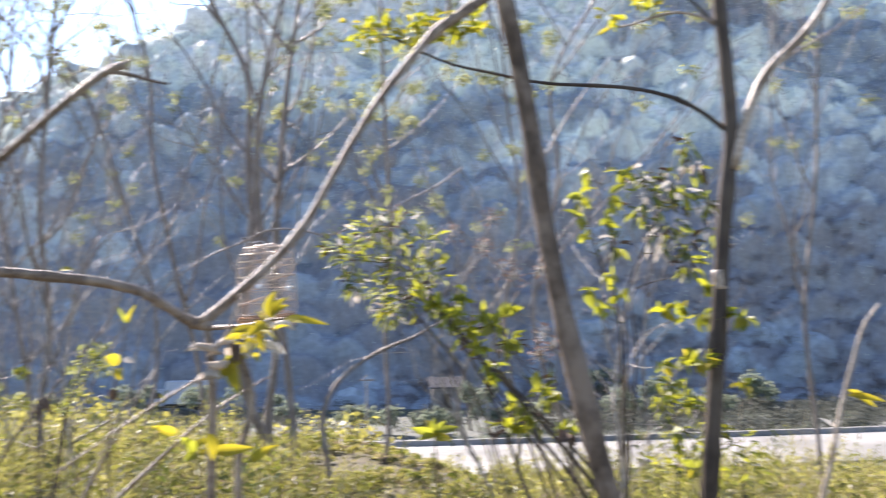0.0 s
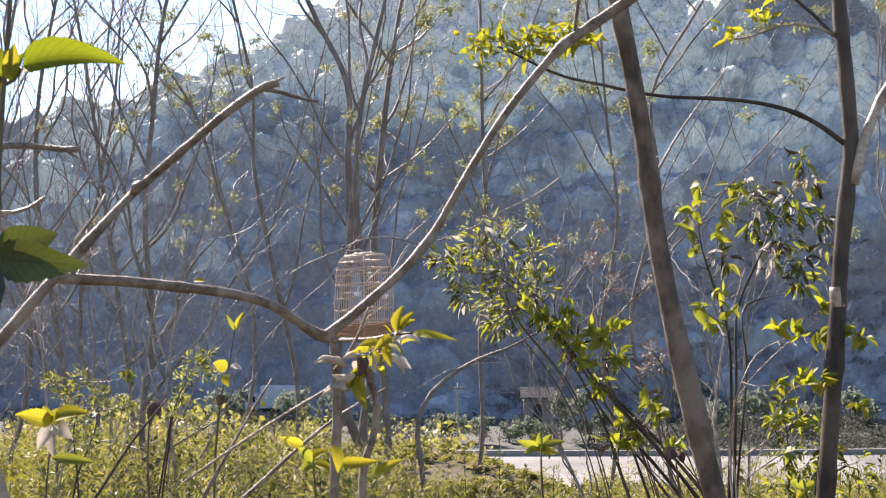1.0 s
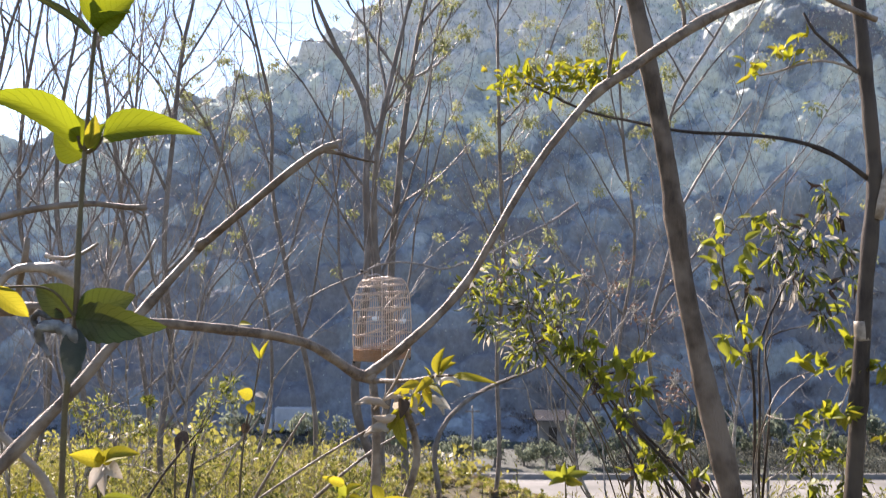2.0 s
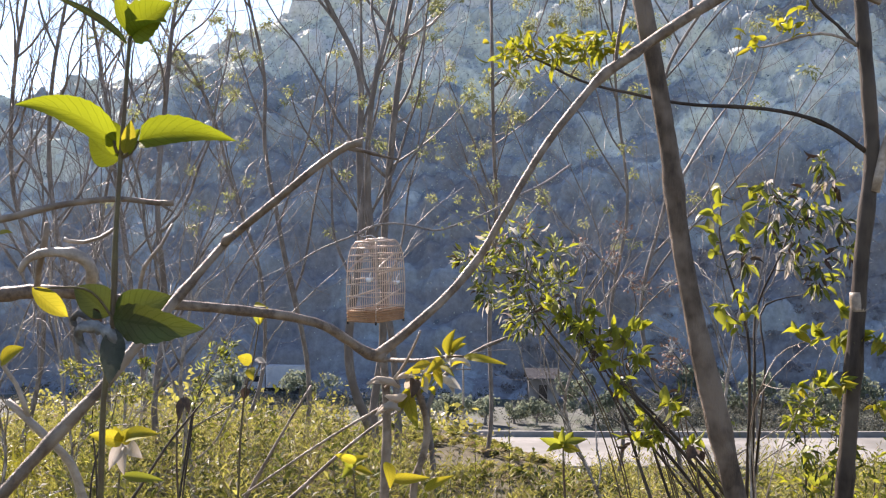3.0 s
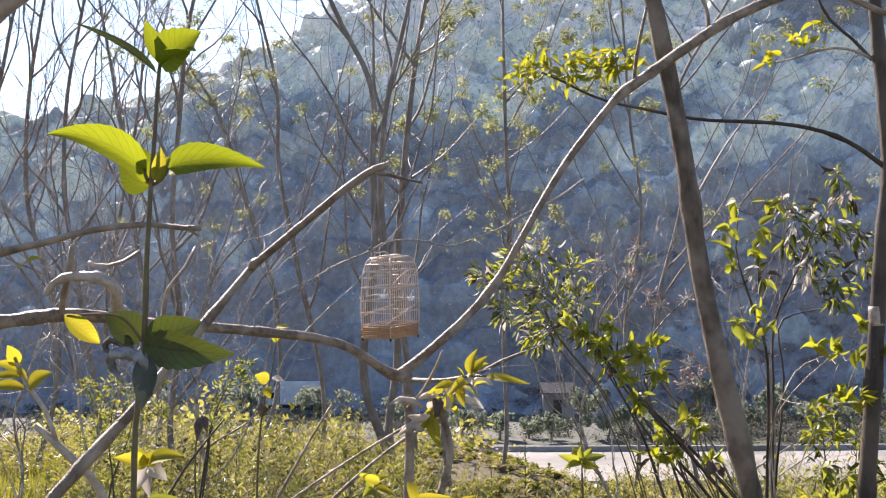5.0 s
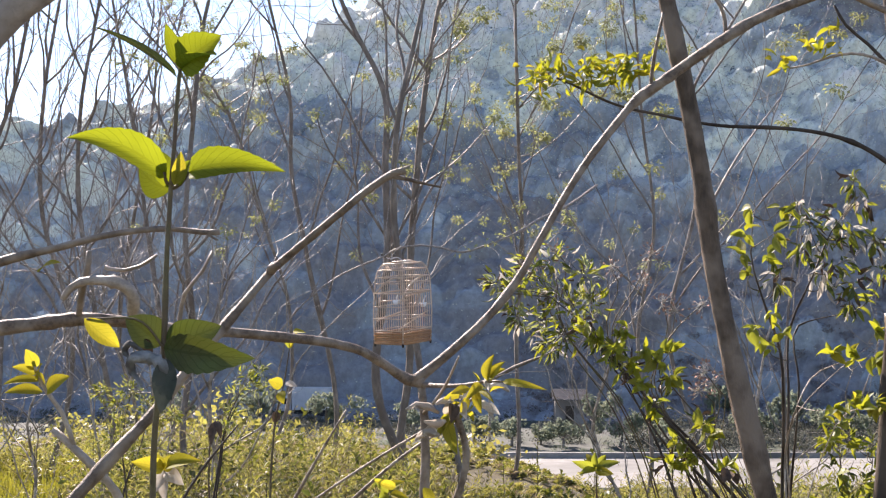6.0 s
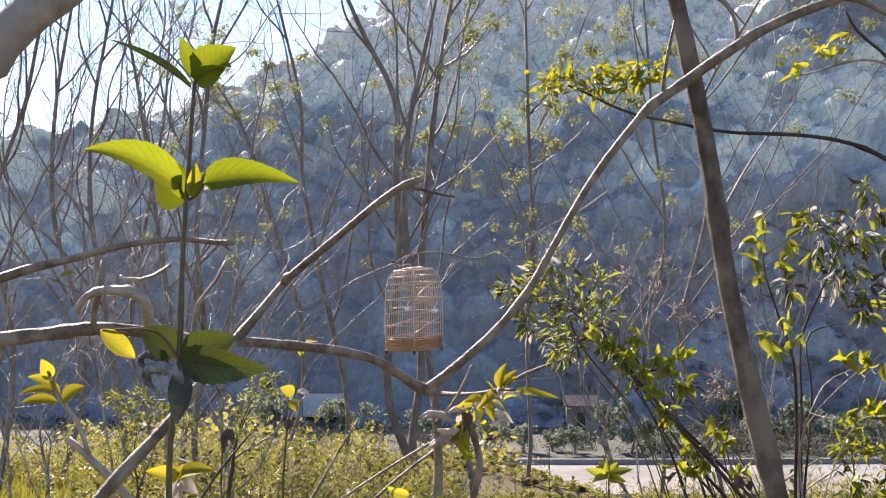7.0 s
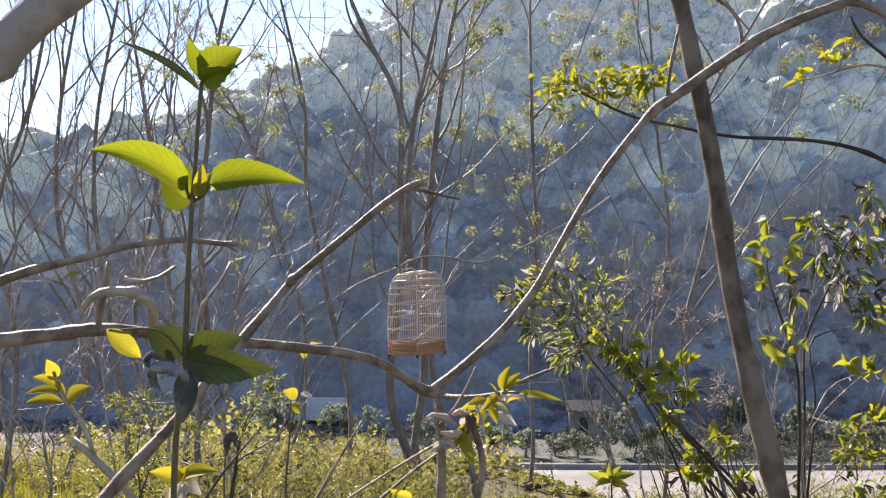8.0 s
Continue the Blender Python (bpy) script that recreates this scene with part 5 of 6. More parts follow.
bush("bush of small narrow leaves with dry seed heads on dark stems",
     [[(0.552, 2.500, 1.210), (0.434, 2.500, 1.332), (0.354, 2.500, 1.411), (0.274, 2.500, 1.499), (0.217, 2.500, 1.567), (0.159, 2.500, 1.613)], [(0.511, 2.550, 1.202), (0.413, 2.550, 1.314), (0.338, 2.550, 1.427), (0.268, 2.550, 1.514), (0.198, 2.550, 1.549)], [(0.482, 2.520, 1.206), (0.380, 2.520, 1.331), (0.299, 2.520, 1.457), (0.230, 2.520, 1.561), (0.172, 2.520, 1.666)]],
     0.0042, 61, fine=((0.078, 2.496, 1.619, 0.049), (0.114, 2.568, 1.667, 0.054), (0.164, 2.568, 1.689, 0.054), (0.176, 2.544, 1.619, 0.059), (0.207, 2.496, 1.594, 0.052), (0.152, 2.568, 1.558, 0.048), (0.184, 2.496, 1.536, 0.041), (0.234, 2.556, 1.661, 0.036), (0.251, 2.556, 1.596, 0.036), (0.163, 2.556, 1.507, 0.030), (0.051, 2.556, 1.643, 0.030), (0.090, 2.496, 1.572, 0.029)),
     fine_mats=(LEAF_BUSH, LEAF_BUSH, LEAF_TUFT, LEAF_LIME, LEAF_DARK, LEAF_BROWN, LEAF_TUFT, LEAF_DRY), size=0.032, per_fine=48, hang=0.2)
bush("leafy bush with backlit green leaves on dark thin stems",
     [[(0.518, 2.420, 1.222), (0.419, 2.420, 1.331), (0.353, 2.420, 1.403), (0.298, 2.420, 1.474), (0.237, 2.420, 1.546)], [(0.402, 2.420, 1.221), (0.370, 2.420, 1.320), (0.331, 2.420, 1.397), (0.287, 2.420, 1.485)], [(0.446, 2.450, 1.217), (0.419, 2.450, 1.294), (0.386, 2.450, 1.389), (0.370, 2.450, 1.484)]],
     0.0048, 62, broad=((0.217, 2.378, 1.556, 0.026), (0.305, 2.426, 1.541, 0.025), (0.274, 2.378, 1.509, 0.031), (0.335, 2.366, 1.510, 0.031), (0.309, 2.414, 1.477, 0.028), (0.357, 2.366, 1.488, 0.031), (0.393, 2.426, 1.452, 0.032), (0.324, 2.366, 1.445, 0.027), (0.355, 2.414, 1.398, 0.034), (0.394, 2.426, 1.508, 0.020), (0.454, 2.426, 1.359, 0.028), (0.410, 2.414, 1.332, 0.036), (0.420, 2.366, 1.305, 0.031), (0.464, 2.366, 1.349, 0.024), (0.385, 2.378, 1.290, 0.031), (0.507, 2.462, 1.274, 0.027), (0.249, 2.426, 1.529, 0.020)),
     fine=((0.220, 2.418, 1.555, 0.027), (0.279, 2.418, 1.508, 0.031), (0.314, 2.454, 1.475, 0.028), (0.400, 2.466, 1.450, 0.032), (0.361, 2.454, 1.394, 0.034), (0.462, 2.466, 1.355, 0.029), (0.428, 2.406, 1.300, 0.031), (0.391, 2.418, 1.285, 0.031), (0.253, 2.466, 1.528, 0.021)), fine_mats=(LEAF_DARK, LEAF_BUSH, LEAF_BROWN), broad_mats=(LEAF_BUSH, LEAF_BUSH, LEAF_LIME, LEAF_LIME), per_fine=18, per_broad=10, hang=0.5)
bush("tall thin bush with hanging, partly withered leaves on dark stems",
     [[(0.635, 2.500, 1.211), (0.633, 2.500, 1.392), (0.622, 2.500, 1.501), (0.601, 2.500, 1.598), (0.564, 2.500, 1.702), (0.574, 2.500, 1.789)], [(0.643, 2.500, 1.211), (0.639, 2.500, 1.404), (0.654, 2.500, 1.553), (0.690, 2.500, 1.656), (0.734, 2.500, 1.749), (0.781, 2.500, 1.818)], [(0.656, 2.520, 1.208), (0.663, 2.520, 1.437), (0.675, 2.520, 1.555), (0.721, 2.520, 1.570), (0.772, 2.520, 1.582)]],
     0.0042, 63, fine=((0.679, 2.466, 1.758, 0.046), (0.729, 2.514, 1.726, 0.049), (0.758, 2.466, 1.747, 0.046), (0.734, 2.466, 1.678, 0.048), (0.768, 2.466, 1.644, 0.044), (0.687, 2.538, 1.713, 0.035), (0.717, 2.514, 1.656, 0.037), (0.804, 2.538, 1.807, 0.035), (0.746, 2.538, 1.784, 0.035), (0.766, 2.490, 1.604, 0.028), (0.625, 2.514, 1.645, 0.026), (0.772, 2.478, 1.845, 0.025), (0.673, 2.526, 1.791, 0.028), (0.814, 2.466, 1.724, 0.034), (0.824, 2.466, 1.667, 0.027)),
     broad=((0.577, 2.534, 1.799, 0.024), (0.543, 2.438, 1.742, 0.023), (0.546, 2.450, 1.700, 0.020), (0.572, 2.534, 1.662, 0.021), (0.609, 2.522, 1.700, 0.021), (0.603, 2.426, 1.742, 0.020), (0.640, 2.522, 1.799, 0.016), (0.557, 2.426, 1.551, 0.023), (0.607, 2.522, 1.515, 0.023), (0.595, 2.426, 1.581, 0.011), (0.612, 2.426, 1.541, 0.011)),
     fine_mats=(LEAF_BUSH, LEAF_DARK, LEAF_DARK, LEAF_BUSH, LEAF_BROWN, LEAF_DRY), broad_mats=(LEAF_LIME, LEAF_BUSH, LEAF_BUSH, LEAF_LIME), size=0.042, per_fine=24, per_broad=5, hang=0.8)
bush("bush with pairs of bright yellow-green leaves by the dark trunk",
     [[(0.556, 2.180, 1.199), (0.561, 2.180, 1.339), (0.571, 2.180, 1.430), (0.626, 2.180, 1.481), (0.677, 2.180, 1.501), (0.747, 2.180, 1.507)], [(0.577, 2.200, 1.195), (0.581, 2.200, 1.398), (0.632, 2.200, 1.459), (0.713, 2.200, 1.531)], [(0.592, 2.200, 1.195), (0.622, 2.200, 1.317), (0.663, 2.200, 1.409), (0.724, 2.200, 1.418)]],
     0.0022, 64, broad=((0.633, 2.162, 1.514, 0.022), (0.656, 2.114, 1.506, 0.022), (0.694, 2.126, 1.504, 0.022), (0.703, 2.138, 1.551, 0.018), (0.719, 2.090, 1.510, 0.019), (0.747, 2.066, 1.498, 0.017), (0.608, 2.066, 1.425, 0.015), (0.667, 2.162, 1.430, 0.010), (0.657, 2.066, 1.425, 0.013), (0.680, 2.066, 1.431, 0.010), (0.777, 2.162, 1.381, 0.014)),
     broad_mats=(LEAF_LIME, LEAF_YELLOW, LEAF_LIME, LEAF_BUSH), size=0.034, per_broad=8, hang=0.15, stem_mat=BARK_PALE)
bush("low green bush at the foot of the dark trunk",
     [[(0.723, 2.400, 1.138), (0.718, 2.400, 1.270), (0.712, 2.400, 1.347)], [(0.763, 2.420, 1.134), (0.774, 2.420, 1.234), (0.783, 2.420, 1.312)], [(0.863, 2.450, 1.129), (0.868, 2.450, 1.208), (0.868, 2.450, 1.247)]],
     0.0035, 65, fine=((0.716, 2.414, 1.359, 0.031), (0.746, 2.438, 1.330, 0.028), (0.791, 2.438, 1.319, 0.028), (0.685, 2.366, 1.334, 0.020), (0.702, 2.366, 1.274, 0.038), (0.746, 2.366, 1.253, 0.038), (0.789, 2.366, 1.275, 0.027), (0.724, 2.366, 1.209, 0.038), (0.680, 2.366, 1.209, 0.033), (0.833, 2.366, 1.254, 0.038), (0.855, 2.366, 1.211, 0.038), (0.809, 2.426, 1.195, 0.039)),
     broad=((0.704, 2.374, 1.363, 0.031), (0.733, 2.398, 1.334, 0.028), (0.778, 2.398, 1.324, 0.028), (0.674, 2.326, 1.339, 0.019), (0.690, 2.326, 1.280, 0.038), (0.733, 2.326, 1.259, 0.038)), fine_mats=(LEAF_BUSH, LEAF_BUSH, LEAF_LIME, LEAF_DARK), broad_mats=(LEAF_BUSH, LEAF_LIME), size=0.034, per_fine=20, per_broad=4, hang=0.3)

bush("tall feathery weed with fine leaves on a dark stalk",
     [[(-0.740, 3.600, 1.115), (-0.727, 3.600, 1.215), (-0.692, 3.600, 1.307), (-0.629, 3.600, 1.407)], [(-0.746, 3.650, 1.109), (-0.726, 3.650, 1.227), (-0.667, 3.650, 1.328), (-0.617, 3.650, 1.345)]],
     0.004, 66, fine=((-0.603, 3.465, 1.406, 0.029), (-0.641, 3.465, 1.381, 0.032), (-0.700, 3.645, 1.325, 0.030), (-0.602, 3.585, 1.350, 0.023), (-0.717, 3.645, 1.274, 0.024), (-0.713, 3.525, 1.236, 0.020), (-0.636, 3.585, 1.350, 0.020)),
     fine_mats=(LEAF_TUFT, LEAF_BUSH, LEAF_DARK, LEAF_TUFT), size=0.026, per_fine=44, hang=0.0)
bush("fine-leaved green undergrowth behind the near plant",
     [[(-1.474, 5.200, 0.824), (-1.482, 5.200, 0.992), (-1.456, 5.200, 1.208)], [(-1.490, 5.300, 0.809), (-1.426, 5.300, 1.005), (-1.404, 5.300, 1.147)]],
     0.006, 67, fine=((-1.469, 5.245, 1.224, 0.063), (-1.487, 5.125, 1.161, 0.076), (-1.342, 5.065, 1.167, 0.056), (-1.469, 5.185, 1.065, 0.082), (-1.337, 5.215, 1.099, 0.044), (-1.566, 5.305, 0.998, 0.074), (-1.391, 5.065, 0.985, 0.071), (-1.537, 5.065, 1.218, 0.042), (-1.228, 5.065, 1.126, 0.038), (-1.229, 5.065, 1.243, 0.024)),
     fine_mats=(LEAF_TUFT, LEAF_BUSH, LEAF_WEED, LEAF_DARK, LEAF_SHADE), size=0.030, per_fine=100, hang=0.1)

def seed_head(at, foot, seed):
    """A dry flower head of fine rays and seeds on a thin stalk."""
    rng = random.Random(seed)
    base = (foot[0] + 0.22, foot[1], ground_z(foot[0] + 0.22, foot[1]) - 0.02)
    h = thing("dry_seed_head", base, "dry pinkish-brown seed head on a thin bent stalk", "dry flower", "dry seed heads")
    mid = tuple((np.array(foot) + np.array(at)) / 2 + np.array([0.02, 0, 0.03]))
    part("stalk", tube([base, (foot[0] + 0.14, foot[1], foot[2] - 0.22), foot, mid, at], [0.0016, 0.0013, 0.0009], 6, 0.03, 0.06, rng, 4), STEM_GREEN, h)
    for _ in range(24):
        d = any_way(rng, 0.3)
        end = np.array(at) + d * rng.uniform(0.010, 0.026)
        ray = part("ray", tube([at, tuple((np.array(at) + end) / 2 + any_way(rng) * 0.004), tuple(end)], [0.0007, 0.0005], 4, 0.02), LEAF_DRY, h)
        part("seed", leaflet(end, d, any_way(rng), 0.008, 0.006), SEED, ray, smooth=False)
    return h


seed_head((0.432, 2.600, 1.583), (0.382, 2.610, 1.441), 501)
seed_head((0.409, 2.620, 1.603), (0.391, 2.630, 1.440), 502)
seed_head((0.474, 2.500, 1.460), (0.493, 2.510, 1.322), 503)
seed_head((0.495, 2.520, 1.436), (0.508, 2.530, 1.320), 504)
seed_head((0.463, 2.500, 1.423), (0.487, 2.510, 1.310), 505)
seed_head((0.136, 2.600, 1.680), (0.179, 2.610, 1.596), 506)
seed_head((0.178, 2.600, 1.710), (0.185, 2.610, 1.596), 507)
seed_head((0.101, 2.620, 1.650), (0.168, 2.630, 1.583), 508)
seed_head((0.382, 2.600, 1.705), (0.299, 2.610, 1.548), 509)
seed_head((0.296, 2.600, 1.674), (0.287, 2.610, 1.560), 510)
seed_head((0.364, 2.600, 1.645), (0.299, 2.610, 1.536), 511)
seed_head((0.485, 2.580, 1.597), (0.403, 2.590, 1.502), 512)

# ---- weeds, grass and dry stalks on the bench ----
def loose_leaves(rng, roots, ways, length, width):
    """Corners of folded-diamond leaves; all arguments are arrays."""
    a = unit(ways)
    c = unit(np.cross(a, rng.normal(size=a.shape) + (0, 0, 0.8)))
    up = np.cross(c, a)
    mid = roots + a * (length * 0.45)[:, None]
    tip = roots + a * length[:, None] - np.array([0, 0, 0.18]) * length[:, None]
    return np.stack([roots, mid + c * width[:, None] / 2 + up * width[:, None] * 0.2, tip, mid - c * width[:, None] / 2 + up * width[:, None] * 0.2], 1)


WEED_WAY = (-0.40, -0.31, -0.27, -0.20, -0.13, -0.07, -0.01, 0.06, 0.25, 0.40)
WEED_FALL = (0.108, 0.108, 0.103, 0.102, 0.104, 0.112, 0.143, 0.150, 0.141, 0.136)


def weed_top(x, y):
    """Height that weeds reach at a spot on the bench: rank along the near rise, lower with distance and toward the road side."""
    top = 1.52 - float(np.interp(x / y, WEED_WAY, WEED_FALL)) * y - ground_z(x, y)
    lawn = ease((-x / y - 0.29) / 0.05) * ease((10.3 - y) / 1.0)
    top = min(top, 0.74 + 0.1 * noise.noise((x * 0.5, y * 0.5, 23))) + 0.24 * noise.noise((x * 1.3, y * 1.3, 21)) + 0.12 * noise.noise((x * 3.1, y * 3.1, 22))
    return max(0.07, top * (1 - 0.7 * lawn))


def weeds(name, seed, plants, per, mat, label, size, thin, shoots=4, near_y=4.2, far_y=13.5):
    """Bushy weeds: each has a few shoots from one foot, with narrow leaves in whorls that close up toward the tip."""
    rng = np.random.default_rng(seed)
    roots, ways, long = [], [], []
    made = 0
    while made < plants:
        y = near_y + (far_y - near_y) * rng.random() ** 0.8
        x = rng.uniform(-0.45, 0.47) * y
        if noise.noise((x * 1.4, y * 1.4, 31)) < 0.0 + 0.1 * rng.normal():
            continue
        made += 1
        g, top = ground_z(x, y), weed_top(x, y) * (rng.uniform(0.5, 1.05) if rng.random() < 0.93 else rng.uniform(1.1, 1.35))
        big = size * rng.uniform(0.7, 1.3)
        for _ in range(shoots):
            high = top * rng.uniform(0.6, 1.05)
            lean = rng.normal(size=2) * 0.30
            k = np.arange(per)
            t = 1 - 0.62 * ((k + 0.5 * rng.random(per)) / per) ** 1.6
            turn = k * 2.4 + rng.uniform(0, 6.3) + rng.normal(size=per) * 0.25
            rise = 0.3 + 1.5 * t ** 5 + rng.normal(size=per) * 0.2
            roots.append(np.stack([x + lean[0] * t * high, y + lean[1] * t * high, g + t * high], 1))
            ways.append(np.stack([np.cos(turn), np.sin(turn), rise], 1))
            long.append(big * (1.25 - 0.75 * t ** 3) * rng.uniform(0.75, 1.2, per))
    roots, ways, long = np.concatenate(roots), np.concatenate(ways), np.concatenate(long)
    ob = new(name, quad_mesh(name, loose_leaves(rng, roots, ways, long, long * thin * rng.uniform(0.7, 1.3, len(long))), mat))
    return tagged(ob, label, "weeds", kind="stuff")


weeds("weed_cover", 71, 1700, 22, LEAF_WEED, "dense sunlit yellow-green weeds over the bench", 0.068, 0.16, 6)
weeds("leafy_weed_cover", 72, 750, 14, LEAF_SHADE, "darker broad-leaved weeds among the undergrowth", 0.075, 0.32, 3)
weeds("dry_weed_cover", 73, 520, 10, STRAW, "dry straw-coloured weeds among the green ones", 0.09, 0.12, 3)


def grass(seed, count):
    rng = np.random.default_rng(seed)
    y = 6.0 + 5.5 * rng.random(count)
    x = (-0.48 + 0.24 * rng.random(count) ** 1.5) * y
    z = np.array([ground_z(a, b) for a, b in zip(x, y)])
    root = np.stack([x, y, z], 1)
    length = rng.uniform(0.15, 0.36, count)
    return quad_mesh("grass", loose_leaves(rng, root, rng.normal(size=(count, 3)) * (0.35, 0.35, 0.1) + (0, 0, 1), length, np.full(count, 0.011)), GRASS)


tagged(new("grass", grass(74, 16000)), "bright sunlit grass at the side of the weeds", "grass", kind="stuff")


def stalks(seed, count):
    rng = random.Random(seed)
    out = []
    for _ in range(count):
        y = rng.uniform(3.5, 11)
        x = rng.uniform(-0.42, 0.42) * y
        h = weed_top(x, y) * rng.uniform(0.8, 1.3)
        base = (x, y, ground_z(x, y))
        out.append(tube(branch_line(rng, base, (rng.gauss(0, 0.6), rng.gauss(0, 0.4), 1), h, 0.0, 0.16, 4), [0.004, 0.0015], 4, 0.2))
    return joined(out)


st = new("weed_stalks", mesh_of("weed_stalks", *stalks(75, 520), STRAW))
tagged(st, "thin dry stalks standing among the weeds", "weeds", kind="stuff")


# upright weeds that stand clear of the rest
def tall_weed(seed, height, mats, leaf, label):
    rng = random.Random(seed)
    w = thing("tall_weed", (0, 0, 0), label, "weed", "tall weeds")
    line = branch_line(rng, (0, 0, -0.02), (rng.gauss(0, 0.1), 0, 1), height, 0.05, 0.08, 6)
    part("stem", tube(line, [0.005, 0.002], 6, 0.05, 0.08, rng, 4), STEM_GREEN, w)
    path, _ = curve_through(line, 0.01)
    for k in range(34):
        i = int(len(path) * (0.35 + 0.64 * k / 34))
        turn = k * 2.4
        d = unit(np.array([math.cos(turn), math.sin(turn), rng.uniform(-0.1, 0.7)]))
        size = leaf * rng.uniform(0.7, 1.2) * (1.1 - 0.5 * k / 34)
        part("leaf", blade(path[i], path[i] + d * size, size * 0.2, (0, 0, 1), rows=4, droop=0.2, fold=0.3), mats[k % len(mats)], w)
    return w


kinds = [tall_weed(81, 0.75, (LEAF_WEED, LEAF_BUSH), 0.085, "upright weed with narrow sunlit leaves"), tall_weed(82, 0.6, (LEAF_BUSH,), 0.07, "upright weed with narrow green leaves"), tall_weed(83, 0.68, (LEAF_WEED, LEAF_LIME), 0.075, "upright yellow-green weed with whorled leaves")]
rng = random.Random(84)
spots = [(-0.18, 7.6), (-0.12, 8.4), (-0.05, 7.0), (-0.25, 8.8), (-0.31, 9.2), (-0.22, 6.2), (-0.08, 9.4), (0.03, 7.8), (0.06, 8.6), (0.30, 6.0), (0.33, 6.8), (0.36, 6.2), (0.28, 7.2), (-0.15, 5.6), (-0.01, 5.8), (-0.36, 8.0), (-0.34, 10.0), (-0.28, 10.4), (0.10, 6.4), (0.17, 7.4), (-0.20, 9.9), (-0.10, 10.6), (-0.30, 5.2), (-0.24, 4.8), (-0.19, 5.0), (-0.13, 4.7), (-0.09, 5.3), (-0.04, 4.9), (0.01, 5.2), (0.05, 4.8), (0.10, 5.2), (0.15, 4.9), (0.21, 5.3), (0.26, 5.0), (0.31, 5.1), (0.35, 4.8), (-0.34, 5.6), (-0.27, 6.4), (-0.16, 6.6), (-0.07, 6.2), (0.02, 6.5), (0.13, 6.2), (0.23, 6.3), (-0.21, 7.2), (-0.31, 7.0), (-0.11, 7.5)]
for k, (a, y) in enumerate(spots):
    x = a * y
    m = pose(x, y, ground_z(x, y) - 0.01, rng.uniform(-6, 6), rng.uniform(-6, 6), rng.uniform(0, 360))
    if k < 3:
        kinds[k].matrix_basis = m
    else:
        copy_thing(kinds[k % 3], m)

# ---- single plants in the middle distance ----
def sprig_plant(name, label, pts, r, leaves, seed, stem=None):
    """A stem that rises from the ground through pts, with leaves given as root, tip, width and material."""
    rng = random.Random(seed)
    low = 2.5 * np.array(pts[0]) - 1.5 * np.array(pts[1])
    base = (low[0], low[1], ground_z(low[0], low[1]) - 0.02)
    p = thing(name, base, label, "plant")
    part("stem", tube([base, tuple(low)] + list(pts), [r * 0.8, r * 0.55, r * 0.3], 7, 0.02, 0.06, rng, 5), stem or STEM_GREEN, p)
    for a, b, w, mat in leaves:
        leaf_part("leaf", p, a, b, w, (rng.uniform(-0.5, 0.5), -1, rng.uniform(0.1, 0.9)), mat, droop=rng.uniform(0, 0.25), fold=rng.uniform(0.2, 0.6), rows=8)
    return p


Y, G, B, D = LEAF_YELLOW, LEAF_BUSH, LEAF_BROWN, LEAF_DRY
sprig_plant("young_plant", "thin plant with a few yellow leaves and a dead leaf", [(-0.496, 3.015, 1.062), (-0.490, 3.011, 1.234), (-0.479, 3.008, 1.332), (-0.462, 3.006, 1.401), (-0.448, 3.004, 1.492)], 0.005,
            [((-0.465, 3.006, 1.395), (-0.498, 2.986, 1.408), 0.035, Y), ((-0.468, 3.007, 1.381), (-0.459, 2.988, 1.350), 0.03, Y), ((-0.448, 3.004, 1.485), (-0.426, 3.003, 1.532), 0.014, Y), ((-0.448, 3.004, 1.485), (-0.471, 3.003, 1.527), 0.012, G), ((-0.458, 3.006, 1.401), (-0.426, 2.986, 1.392), 0.02, D), ((-0.479, 3.008, 1.332), (-0.485, 3.009, 1.301), 0.025, B)], 91)
sprig_plant("withered_plant", "thin stalk with dark dead hanging leaves", [(-0.558, 2.613, 1.134), (-0.562, 2.610, 1.235), (-0.558, 2.609, 1.307), (-0.548, 2.607, 1.350)], 0.004,
            [((-0.548, 2.608, 1.346), (-0.553, 2.589, 1.295), 0.024, B), ((-0.548, 2.608, 1.346), (-0.532, 2.588, 1.310), 0.018, B), ((-0.553, 2.608, 1.337), (-0.562, 2.608, 1.313), 0.016, B)], 92)
sprig_plant("withered_plant", "thin stalk with a dark dead leaf", [(0.495, 2.312, 1.187), (0.487, 2.310, 1.245), (0.482, 2.309, 1.288)], 0.004, [((0.482, 2.309, 1.288), (0.464, 2.289, 1.267), 0.03, B), ((0.485, 2.309, 1.282), (0.498, 2.310, 1.261), 0.02, B)], 93)
sprig_plant("young_plant", "low plant with drooping bright yellow leaves", [(-0.263, 1.005, 1.413), (-0.261, 1.005, 1.441), (-0.259, 1.004, 1.463)], 0.0017,
            [((-0.259, 1.004, 1.464), (-0.281, 0.984, 1.472), 0.016, Y), ((-0.258, 1.004, 1.465), (-0.224, 0.984, 1.473), 0.016, Y), ((-0.259, 1.004, 1.464), (-0.266, 1.004, 1.477), 0.012, Y), ((-0.259, 1.004, 1.462), (-0.248, 1.004, 1.476), 0.014, Y), ((-0.259, 1.004, 1.462), (-0.267, 0.994, 1.443), 0.012, D), ((-0.258, 1.004, 1.462), (-0.240, 0.994, 1.452), 0.014, D), ((-0.258, 1.004, 1.460), (-0.255, 0.995, 1.438), 0.012, D), ((-0.260, 1.005, 1.436), (-0.222, 0.995, 1.434), 0.010, G)], 94)
